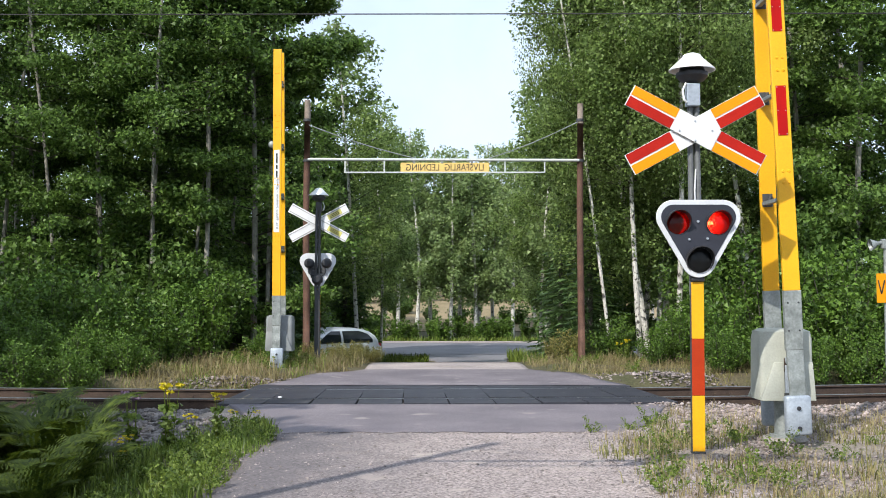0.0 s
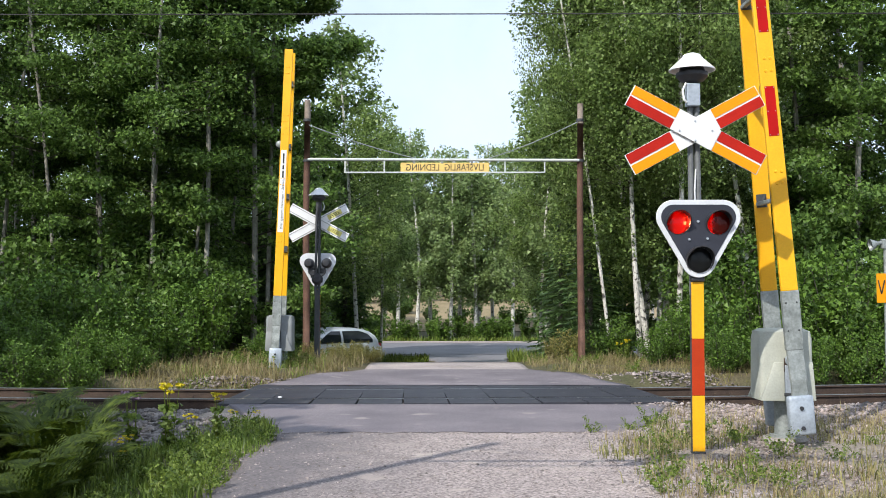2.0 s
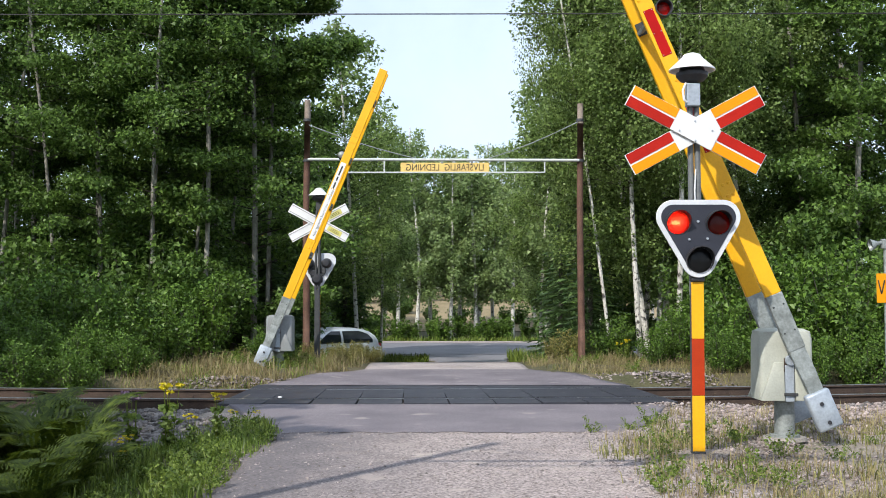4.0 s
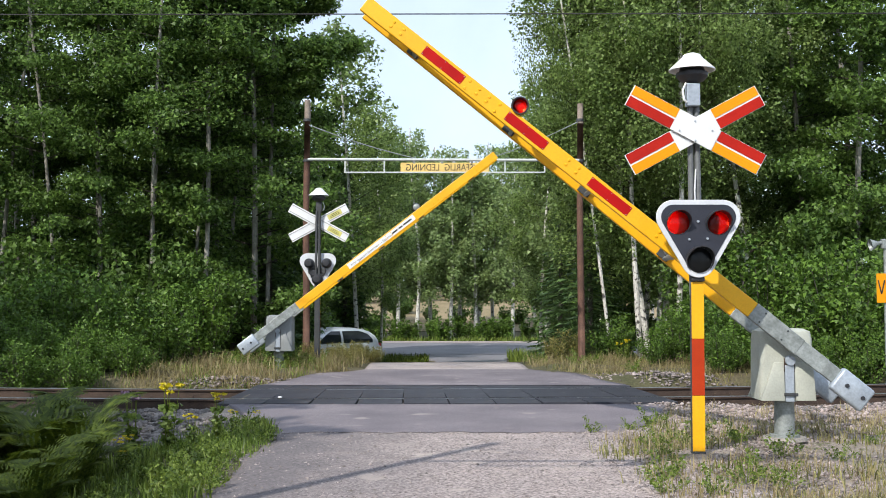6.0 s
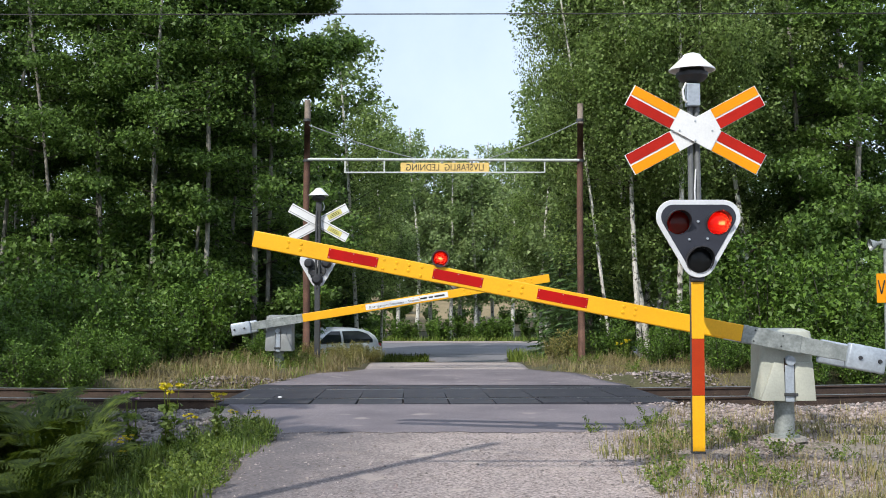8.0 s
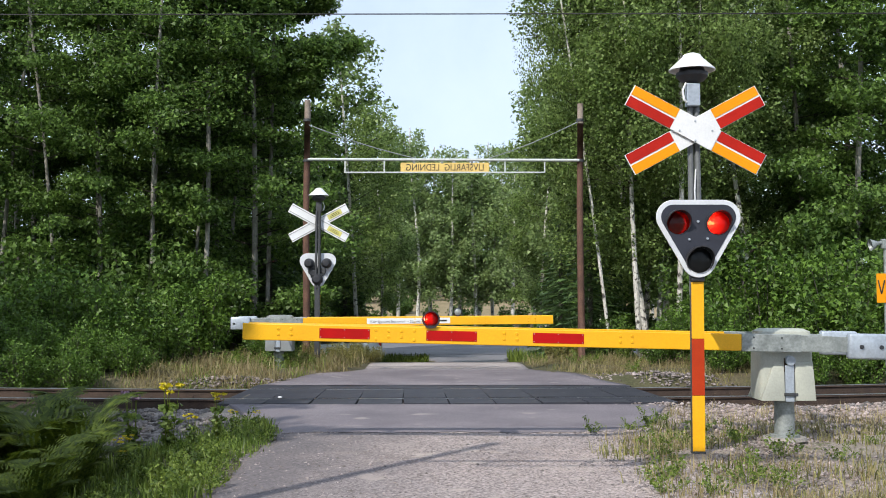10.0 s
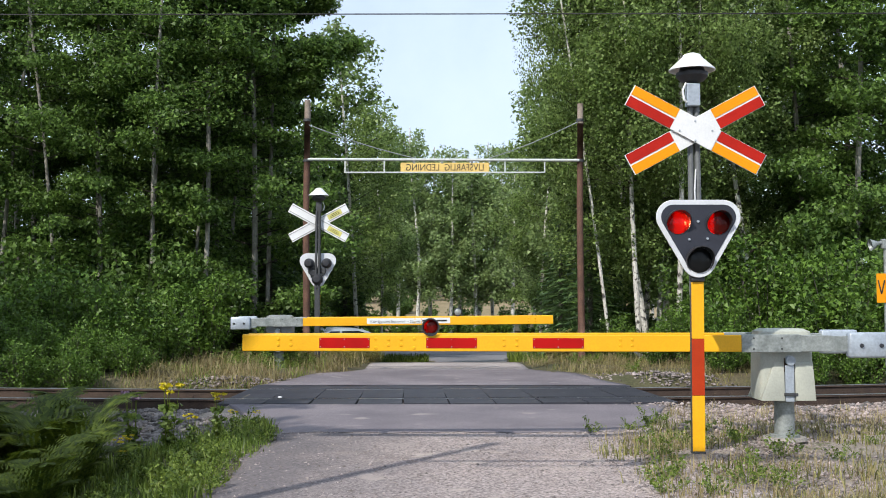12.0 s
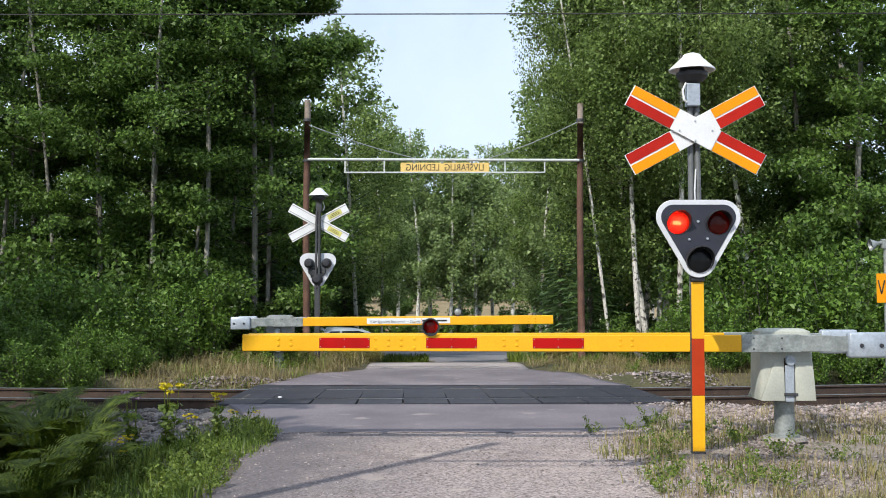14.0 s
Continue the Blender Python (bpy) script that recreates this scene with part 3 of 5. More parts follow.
def flasher_mesh(radius):
    """A turning lamp globe: one half is the lit reflector with its hot middle, the other half is dark."""
    bm = bmesh.new()
    bmesh.ops.create_uvsphere(bm, u_segments=24, v_segments=16, radius=radius, matrix=Matrix.Rotation(radians(90), 4, "X"))
    for f in bm.faces:
        c = f.calc_center_median()
        f.smooth = True
        f.material_index = 0 if c.y > 0 else (2 if math.hypot(c.x * 0.6, c.z * 1.6) < radius * 0.24 else 1)
    return bm


def pierce(ob, holes, depth=0.4):
    """Cuts round holes (x, z, radius) through an upright slab."""
    bm = bmesh.new()
    for x, z, r in holes:
        rod(bm, (x, -depth, z), (x, depth, z), r, r, 28)
    me = bpy.data.meshes.new("cutter")
    bm.to_mesh(me)
    bm.free()
    tool = new("cutter", me)
    mod = ob.modifiers.new("cut", "BOOLEAN")
    mod.object, mod.operation, mod.solver = tool, "DIFFERENCE", "EXACT"
    tool.matrix_world = ob.matrix_world
    bpy.context.view_layer.update()
    done = bpy.data.meshes.new_from_object(ob.evaluated_get(bpy.context.evaluated_depsgraph_get()))
    ob.modifiers.clear()
    ob.data = done
    bpy.data.objects.remove(tool)


def build_signal(m, label):
    sig = thing("crossing_signal", m, label, "crossing signal", "signals at the level crossing")
    # striped lower post: a folded profile in three painted lengths
    for z0, z1, material, lab in ((0.10, 0.58, YELLOW, "yellow painted post length"), (0.58, 1.07, POST_RED, "red painted post length"), (1.07, 1.565, YELLOW, "yellow painted post length")):
        part("post_front", boxed((0, -0.022, (z0 + z1) / 2), (0.108, 0.012, z1 - z0 - 0.002), 0.003), material, sig, lab)
    bm = boxed((0, 0.018, 0.75), (0.1075, 0.066, 1.60), 0.006)
    box(bm, (-0.022, 0.055, 0.75), (0.030, 0.012, 1.60), 0.003)
    part("lower_post", bm, DARK_STEEL, sig, "dark steel lower post")
    part("post_foot", boxed((0, 0.01, 0.0), (0.118, 0.09, 0.20), 0.008), DARK_STEEL, sig)
    bm = bmesh.new()
    for x in (-0.033, 0.036):
        rod(bm, (x, 0.03, 1.45), (x * 0.8 - 0.012, 0.03, 3.12), 0.027, 0.027, 12)
    part("upper_post", smooth(bm), POST_GREY, sig, "twin grey steel tubes")
    part("collar", boxed((0, 0, 1.59), (0.115, 0.11, 0.045), 0.008), BLACK, sig)
    bm = bmesh.new()
    pts = [(-0.005, 0.0, 2.22), (-0.012, -0.006, 2.36), (0.0, 0.0, 2.55)]
    for a, b in zip(pts, pts[1:]):
        rod(bm, a, b, 0.007, 0.007, 6)
    part("cable", smooth(bm), WHITE, sig, "pale cable between the tubes")
    # shield with the three lamps
    out = rounded([(-0.476, 2.284), (0.476, 2.284), (0.0, 1.460)], 0.150, 10)
    mid = rounded([(-0.403, 2.242), (0.403, 2.242), (0.0, 1.544)], 0.108, 10)
    shield = part("shield", slab(out, -0.075, -0.055, 0.005), SHIELD_WHITE, sig, "white rounded triangular shield rim")
    face = part("face", slab(mid, -0.080, -0.0755), SLATE, None, "dark slate signal face")
    holes = [(-0.180, 2.085, 0.100), (0.168, 2.082, 0.100), (0.004, 1.762, 0.110)]
    shield.parent = None
    pierce(shield, holes)
    pierce(face, holes)
    shield.parent, face.parent = sig, shield
    shield.location = (0.002, 0, -0.010)
    for x, z, r, lens in ((-0.180, 2.085, 0.104, LENS_RED), (0.168, 2.082, 0.104, LENS_RED), (0.004, 1.762, 0.114, LENS_DARK)):
        can = lathe([(0, 0.185), (r * 0.55, 0.180), (r * 0.80, 0.150), (r * 0.945, 0.09), (r * 0.955, -0.020)], 24)
        bmesh.ops.rotate(can, matrix=Matrix.Rotation(radians(-90), 3, "X"), verts=can.verts)
        o = part("lamp_can", can, BLACK, shield, "black lamp housing")
        o.location = (x, -0.05, z)
        o = part("lens", lamp_lens(r * 0.95), lens, shield, "red ribbed signal glass" if lens is LENS_RED else "dark unlit signal glass")
        o.location = (x, -0.084, z)
        o = part("hood", hood_mesh(r + 0.006, 0.13), BLACK, shield, "black lamp hood")
        o.location = (x, -0.080, z)
        if lens is LENS_RED:
            o = part("flasher", flasher_mesh(r * 0.86), BLACK, shield, "turning lamp globe")
            o.data.materials.append(GLOW_RED)
            o.data.materials.append(GLOW_CORE)
            o.location = (x, 0.028, z)
    for x, z in ((-0.006, 2.095), (-0.084, 1.940), (0.074, 1.947)):
        bm = bmesh.new()
        rod(bm, (x, -0.078, z), (x, -0.096, z), 0.012, 0.010, 8)
        part("screw", bm, ALU, shield)
    part("bracket", boxed((0, -0.02, 1.93), (0.34, 0.05, 0.10), 0.01), DARK_STEEL, shield)
    part("junction_box", boxed((0.085, 0.0, 1.87), (0.10, 0.09, 0.15), 0.012), BLACK, shield, "black junction box")
    for p in ([(-0.17, 0.09, 1.98), (-0.15, 0.10, 1.86), (-0.06, 0.09, 1.80), (-0.10, 0.06, 1.70)], [(0.17, 0.09, 1.98), (0.16, 0.10, 1.88), (0.10, 0.08, 1.84)], [(0.01, 0.09, 1.75), (0.06, 0.10, 1.83), (0.09, 0.06, 1.86)]):
        bm = bmesh.new()
        for a, b in zip(p, p[1:]):
            rod(bm, a, b, 0.011, 0.011, 6)
        part("lamp_cable", smooth(bm), BLACK, shield, "black lamp cable")
    # crossed boards
    for sgn, y in ((1, -0.062), (-1, -0.044)):
        rot = Matrix.Translation((-0.014, 0, 2.884)) @ Matrix.Rotation(sgn * radians(28.3), 4, "Y")
        board = part("cross_board", boxed((0, y, 0), (1.295, 0.010, 0.196), 0.003, rot), WHITE, sig, "white backed cross board")
        for side in (-1, 1):
            # red lies towards the level axis, yellow outwards
            up = 1 if (side < 0) == (sgn > 0) else -1
            x0, x1 = 0.205, 0.640
            xc, w = side * (x0 + x1) / 2, x1 - x0
            yy = y - 0.0075
            part("strip", boxed((xc, yy, up * 0.053), (w, 0.005, 0.084), 0.001, rot), ORANGE, board, "orange-yellow reflective strip")
            part("strip", boxed((xc, yy, -up * 0.050), (w, 0.005, 0.090), 0.001, rot), RUST_RED, board, "dull red reflective strip")
        part("sticker", boxed((-0.36, y + 0.0085, 0.0), (0.30, 0.004, 0.10), 0.001, rot), STICKER, board, "pale yellow notice sticker")
        for k in range(3):
            part("sticker_line", boxed((-0.36, y + 0.0115, -0.025 + 0.025 * k), (0.22 - 0.03 * k, 0.002, 0.009), 0, rot), INK, board)
        for z in (-0.068, 0.068):
            part("rib", boxed((0, y + 0.008, z), (1.28, 0.008, 0.012), 0.002, rot), GALV, board)
    rot = Matrix.Translation((-0.014, 0, 2.884)) @ Matrix.Rotation(radians(28.3), 4, "Y")
    part("centre_plate", boxed((0, -0.073, 0), (0.40, 0.006, 0.197), 0.002, rot), WHITE, sig, "white centre plate")
    for x, z in ((-0.017, 2.96), (-0.017, 2.79), (0.13, 2.875), (-0.155, 2.878)):
        bm = bmesh.new()
        rod(bm, (x, -0.074, z), (x, -0.083, z), 0.010, 0.008, 8)
        part("bolt", bm, ALU, sig)
    # bell
    part("terminal_box", boxed((-0.022, 0.0, 3.20), (0.115, 0.10, 0.20), 0.008), ALU, sig, "grey bell terminal box")
    bm = bmesh.new()
    pts = [(-0.09, -0.05, 3.30), (-0.12, -0.06, 3.23), (-0.11, -0.06, 3.15), (-0.085, -0.05, 3.13)]
    for a, b in zip(pts, pts[1:]):
        rod(bm, a, b, 0.010, 0.010, 8)
    part("cable_loop", smooth(bm), WHITE, sig, "white cable loop")
    bm = lathe([(0.0, 3.22), (0.055, 3.225), (0.105, 3.245), (0.140, 3.285), (0.140, 3.315), (0.118, 3.32), (0.085, 3.42)], 28)
    bell = part("bell", bm, BLACK, sig, "black warning bell")
    bell.location = (-0.02, 0.02, 0.085)
    bm = lathe([(0.202, 3.335), (0.202, 3.345), (0.085, 3.455), (0.075, 3.475), (0.035, 3.49), (0, 3.494), (0, 3.470), (0.075, 3.445), (0.19, 3.335), (0.202, 3.335)], 32)
    part("bell_cap", bm, WHITE, bell, "white conical rain cap")
    return sig


signal_near = build_signal(pose(2.21, 9.35, 0.0), "crossing signal with red lamps, crossed boards and bell, striped post")
signal_far = copy_thing(signal_near, pose(-2.50, 21.4, 0.0, 0, 0, 180))
for ob in signal_far.children:
    # the far copy has its upper tubes and terminal box in dark steel
    if ob.name.split(".")[0] in ("upper_post", "terminal_box"):
        ob.data = ob.data.copy()
        ob.data.materials[0] = DARK_STEEL
signal_far["label"] = "crossing signal showing its white back, on a dark post"


def text_mesh(words, width, depth):
    """Lettering about its middle, facing -y once stood up, stretched to the width."""
    cu = bpy.data.curves.new("lettering", "FONT")
    cu.body = words
    cu.align_x, cu.align_y, cu.size, cu.extrude = "CENTER", "CENTER", 0.07, depth
    tmp = new("lettering", cu)
    me = bpy.data.meshes.new_from_object(tmp.evaluated_get(bpy.context.evaluated_depsgraph_get()))
    bpy.data.objects.remove(tmp)
    me.materials.clear()
    me.materials.append(INK)
    me.transform(Matrix.Diagonal((width / (2 * max(v.co.x for v in me.vertices)), 1, 1, 1)))
    return me


# ---- barrier ----
def build_barrier(m, label):
    """Pivot at the thing's origin plus 0.93 in z; the boom reaches along -x."""
    bar = thing("level_crossing_barrier", m, label, "barrier", "barriers at the level crossing")
    part("footing", lathe([(0, 0.0), (0.21, 0.0), (0.20, 0.03), (0, 0.03)], 20), CONCRETE, bar, "low concrete footing")
    bm = lathe([(0.14, 0.03), (0.14, 0.05), (0.093, 0.055), (0.093, 0.36), (0.12, 0.37), (0.12, 0.40)], 24)
    part("pedestal", bm, GALV, bar, "round grey steel pedestal")
    # housing: wider at the foot, rounded top
    bm = bmesh.new()
    lo, hi = 0.39, 1.06
    prof = [(0.252, 0.19, lo), (0.252, 0.19, lo + 0.05), (0.250, 0.175, hi - 0.10), (0.240, 0.16, hi - 0.025), (0.19, 0.12, hi)]
    rings = []
    for a, b, z in prof:
        pts = rounded([(-a, -b), (a, -b), (a, b), (-a, b)], 0.05, 4)
        rings.append([bm.verts.new((x - 0.025, y, z)) for x, y in pts])
    for a, b in zip(rings, rings[1:]):
        for i in range(len(a)):
            j = (i + 1) % len(a)
            bm.faces.new((a[i], a[j], b[j], b[i]))
    bm.faces.new(rings[0][::-1])
    bm.faces.new(rings[-1])
    bmesh.ops.recalc_face_normals(bm, faces=bm.faces)
    housing = part("housing", smooth(bm, 0.5), CREAM, bar, "cream painted barrier machine housing")
    for s in (-1, 1):
        # flared apron either side of the centre channel
        for x0, x1, x2, x3 in ((-0.285, -0.060, -0.15, -0.060), (0.040, 0.230, 0.040, 0.215)):
            b2 = bmesh.new()
            q = [(x0, -0.235, lo), (x1, -0.235, lo), (x3, -0.195, lo + 0.36), (x2, -0.195, lo + 0.36)]
            f = [b2.verts.new((x, s * -y if s < 0 else y, z)) for x, y, z in [(p[0], s * p[1], p[2]) for p in q]]
            g = [b2.verts.new((x, s * -0.17, z)) for x, y, z in q]
            b2.faces.new(f)
            b2.faces.new(g[::-1])
            for i in range(4):
                b2.faces.new((f[i], g[i], g[(i + 1) % 4], f[(i + 1) % 4]))
            bmesh.ops.recalc_face_normals(b2, faces=b2.faces)
            bmesh.ops.bevel(b2, geom=b2.edges[:], offset=0.008, segments=2, affect="EDGES", profile=0.5)
            part("apron", smooth(b2, 0.6), CREAM, housing)
        part("channel", boxed((-0.010, s * -0.20, lo + 0.16), (0.085, 0.03, 0.34), 0.006), ALU, housing, "grey front channel")
        part("latch", boxed((-0.005, s * -0.225, lo + 0.06), (0.13, 0.025, 0.03), 0.005), DARK_STEEL, housing)
    for s in (-1, 1):
        pin = part("pin", rodded((-0.005, s * 0.15, 0.765), (-0.005, s * 0.235, 0.765), 0.048, 0.045, 18), ALU, housing, "round pale pin cover")
        part("pin_seat", boxed((-0.005, s * 0.185, 0.72), (0.10, 0.03, 0.14), 0.01), RAIL_RUST, housing, "rusty pin seat")
    # boom with its two rails
    boom = part("boom", rodded((0, -0.29, 0), (0, 0.29, 0), 0.05, 0.05, 16), GALV, bar, "yellow barrier boom of two parallel beams")
    boom.location = (0, 0, 0.93)
    for s in (-1, 1):
        y0, y1 = s * 0.310, s * 0.150

        def beam(xa, xb, ya, yb, h, t, bevel=0.006):
            mid, way = Vector(((xa + xb) / 2, (ya + yb) / 2, 0)), Vector((xb - xa, yb - ya, 0))
            mm = Matrix.Translation(mid) @ Matrix.Rotation(math.atan2(way.y, way.x), 4, "Z")
            return boxed((0, 0, 0), (way.length, t, h), bevel, mm)

        def at(x):
            return y0 + (y1 - y0) * (-x - 0.49) / 4.66
        part("arm", beam(0.06, -0.492, y0, y0, 0.164, 0.058), GALV, boom, "mottled galvanised boom arm")
        part("arm", beam(0.05, 0.34, y0, s * 0.345, 0.152, 0.045), GALV, boom, "mottled galvanised tail arm")
        part("tail", beam(0.33, 0.50, s * 0.345, s * 0.345, 0.144, 0.045), GALV, boom)
        wt = boxed((0.657, s * 0.365, -0.012), (0.362, 0.10, 0.235), 0.022)
        cw = part("counterweight", smooth(wt, 0.9), ALU, boom, "pale aluminium counterweight with two bolts")
        for x in (0.590, 0.772):
            bm = bmesh.new()
            rod(bm, (x, s * 0.413, -0.015), (x, s * 0.430, -0.015), 0.021, 0.018, 8)
            part("bolt", bm, BLACK, boom)
        part("beam", beam(-0.49, -5.15, y0, y1, 0.156, 0.050, 0.008), YELLOW, boom, "yellow painted boom beam")
        # rivets in pairs along the beam
        for xr in (-4.81, -4.69, -3.89, -3.77, -3.65, -3.53, -2.69, -2.57, -1.61, -1.50):
            for z in ((-0.045, 0.040) if xr in (-3.89, -3.53) else (-0.020, 0.034)):
                bm = bmesh.new()
                rod(bm, (xr, at(xr) + s * 0.024, z), (xr, at(xr) + s * 0.032, z), 0.018, 0.011, 8)
                part("rivet", bm, YELLOW, boom)
        for xr in (-0.12, -0.38):
            for z in (-0.05, 0.05):
                bm = bmesh.new()
                rod(bm, (xr, y0 + s * 0.028, z), (xr, y0 + s * 0.036, z), 0.010, 0.008, 6)
                part("rivet", bm, DARK_STEEL, boom)
        if s < 0:
            for xr in (-4.185, -3.18, -2.185):
                mm = Matrix.Translation((xr, at(xr) - 0.027, 0)) @ Matrix.Rotation(math.atan2(y1 - y0, -4.66) + math.pi, 4, "Z")
                part("reflector", boxed((0, 0, 0), (0.475, 0.005, 0.095), 0.0015, mm), RED, boom, "red reflective plate")
                for dx in (-0.225, 0.0, 0.225):
                    for dz in (-0.036, 0.036):
                        part("plate_rivet", rod(bmesh.new(), (dx, -0.001, dz), (dx, -0.006, dz), 0.006, 0.004, 6), ALU, boom).matrix_basis = mm
        else:
            xc, L = -2.45, 1.55
            rz = Matrix.Rotation(math.atan2(y1 - y0, -4.66) + math.pi, 4, "Z")
            mm = Matrix.Translation((xc, at(xc) + 0.027, 0.005)) @ rz
            part("notice", boxed((0, 0, 0), (L, 0.005, 0.105), 0.0015, mm), WHITE, boom, "white notice strip with small black lettering")
            me = text_mesh("Kör igenom bommen – Stanna", 0.93, 0.001)
            word = new("lettering", me)
            word.parent = boom
            tagged(word, kind="stuff")
            me.transform(mm @ Matrix.Translation((0.245, 0.0032, -0.012)) @ Matrix.Rotation(math.pi, 4, "Z") @ Matrix.Rotation(radians(90), 4, "X"))
            for x0, w in ((-0.25, 0.13), (-0.41, 0.08), (-0.52, 0.19)):
                part("lettering", boxed((x0 - w / 2, 0.0035, -0.002), (w, 0.002, 0.030), 0, mm), INK, boom)
    # cross brackets between the beams
    for x in (-1.35, -2.35, -3.30, -4.5):
        w = 0.57 - 0.32 * (-x - 0.49) / 4.66
        part("bracket", boxed((x, 0, -0.045), (0.035, w, 0.05), 0.004), GALV, boom)
        for s in (-1, 1):
            bm = boxed((x - 0.03, s * (w / 2 - 0.034), -0.02), (0.13, 0.012, 0.10), 0.004)
            rod(bm, (x - 0.08, s * (w / 2 - 0.04), 0.01), (x - 0.02, s * (w / 2 - 0.10), -0.03), 0.010, 0.010, 6)
            part("bracket_plate", bm, DARK_STEEL, boom, "dark hooked bracket plate")
    # small red boom lamp
    bm = lathe([(0, -0.095), (0.05, -0.09), (0.080, -0.05), (0.084, 0.085), (0.074, 0.085), (0.064, 0.0)], 24)
    bmesh.ops.rotate(bm, matrix=Matrix.Rotation(radians(90), 3, "X"), verts=bm.verts)
    o = part("lamp_case", bm, BLACK, boom, "round black lamp case")
    back = lathe([(0, -0.103), (0.045, -0.099), (0.066, -0.080), (0.066, -0.07)], 20)
    bmesh.ops.rotate(back, matrix=Matrix.Rotation(radians(90), 3, "X"), verts=back.verts)
    part("lamp_back", back, GALV, boom, "pale grey lamp back").location = (-3.375, -0.18, 0.150)
    o.location = (-3.375, -0.18, 0.150)
    o = part("lamp_lens", lamp_lens(0.064, 0.015), LENS_BOOM, boom, "red boom lamp lens")
    o.location = (-3.375, -0.198, 0.150)
    o = part("lamp_flasher", flasher_mesh(0.052), BLACK, boom, "turning lamp globe")
    o.data.materials.append(GLOW_RED)
    o.data.materials.append(GLOW_CORE)
    o.location = (-3.375, -0.142, 0.150)
    part("lamp_stem", boxed((-3.375, -0.18, 0.085), (0.05, 0.05, 0.06), 0.006), BLACK, boom)
    return bar


barrier_near = build_barrier(pose(3.26, 10.31, 0.07), "yellow barrier with red reflective plates on a cream machine housing")
barrier_far = copy_thing(barrier_near, pose(-3.09, 20.28, 0.006, 0, 0, 180))
# darker and greyer than the cream of the near housing
HOUSING_GREY = mat("grey_housing_steel", (0.24, 0.255, 0.26), (0.18, 0.19, 0.195), 0.5, 0, 4, 60, 0.03, 0.08)
for shell in [o for o in barrier_far.children_recursive if o.name.split(".")[0] in ("housing", "apron")]:
    shell.data = shell.data.copy()
    shell.data.materials[0] = HOUSING_GREY
    if "label" in shell:
        shell["label"] = "grey barrier machine housing"
barrier_far["label"] = "yellow barrier with a white notice strip, standing in grass"


# ---- height gantry ----
def build_gantry(m, label):
    g = thing("height_gantry", m, label, "gantry", "height gantries at the crossing")
    for x, h in ((-2.93, 5.62), (2.95, 5.55)):
        bm = bmesh.new()
        n = 8
        for k in range(n):
            z0, z1 = -0.5 + (h + 0.5) * k / n, -0.5 + (h + 0.5) * (k + 1) / n
            rod(bm, (x + 0.01 * math.sin(k), 0, z0), (x + 0.01 * math.sin(k + 1), 0, z1), 0.082 - 0.02 * k / n, 0.082 - 0.02 * (k + 1) / n, 12, k in (0, n - 1))
        bmesh.ops.remove_doubles(bm, verts=bm.verts, dist=0.002)
        pole = part("pole", smooth(bm), POLE_WOOD, g, "brown treated timber pole")
        part("pole_top", rodded((x + 0.01 * math.sin(8), 0, h - 0.42), (x + 0.01 * math.sin(8), 0, h + 0.01), 0.068, 0.064), POLE_GREY, pole, "bleached bare pole top")
        for z in (4.33, 5.2):
            part("band", rodded((x, 0, z - 0.03), (x, 0, z + 0.03), 0.083, 0.083), DARK_STEEL, pole)
    part("crossbar", rodded((-2.9, -0.08, 4.345), (2.92, -0.08, 4.325), 0.032, 0.032, 10), PALE_STEEL, g, "pale steel crossbar tube")
    part("lower_bar", boxed((0.03, -0.08, 4.065), (4.30, 0.025, 0.03), 0.003), PALE_STEEL, g)
    for x in (-2.10, -1.26, 1.33, 2.18):
        part("hanger", boxed((x, -0.08, 4.20), (0.03, 0.025, 0.27), 0.003), PALE_STEEL, g)
    for x in (-0.62, -0.02, 0.62):
        part("clip", boxed((x, -0.08, 4.30), (0.05, 0.03, 0.09), 0.003), GALV, g)
    sign = part("sign", boxed((0.04, -0.085, 4.165), (1.90, 0.012, 0.215), 0.003), SIGN_YELLOW, g, "faded yellow warning sign with lettering showing in reverse")
    cu = bpy.data.curves.new("lettering", "FONT")
    cu.body = "LIVSFARLIG  LEDNING"
    cu.align_x, cu.align_y, cu.size, cu.extrude = "CENTER", "CENTER", 0.20, 0.001
    tmp = new("lettering", cu)
    me = bpy.data.meshes.new_from_object(tmp.evaluated_get(bpy.context.evaluated_depsgraph_get()))
    bpy.data.objects.remove(tmp)
    me.materials.clear()
    me.materials.append(INK)
    w = max(v.co.x for v in me.vertices) * 2
    me.transform(Matrix.Diagonal((1.66 / w, 1, 1, 1)))
    # the notice is meant for the other side and shows through in reverse
    me.transform(Matrix.Translation((0.04, -0.0935, 4.165)) @ Matrix.Rotation(radians(90), 4, "X") @ Matrix.Diagonal((-1, 1, 1, 1)))
    ob = new("lettering", me)
    ob.parent = sign
    for x0, z0, x1 in ((-2.9, 5.10, -0.55), (2.9, 5.16, 0.95)):
        bm = bmesh.new()
        k = 8
        p = [Vector((x0 + (x1 - x0) * i / k, -0.04, z0 + (4.36 - z0) * i / k - 0.05 * math.sin(math.pi * i / k))) for i in range(k + 1)]
        for a, b in zip(p, p[1:]):
            rod(bm, a, b, 0.011, 0.011, 6, False)
        part("stay_wire", smooth(bm), GALV, g, "twisted steel stay wire")
    return g


gantry_far = build_gantry(pose(0, 23.0, 0), "height gantry of two brown poles with a steel crossbar")
gantry_near = copy_thing(gantry_far, pose(-0.25, 5.1, 0, 0, 0, 180))


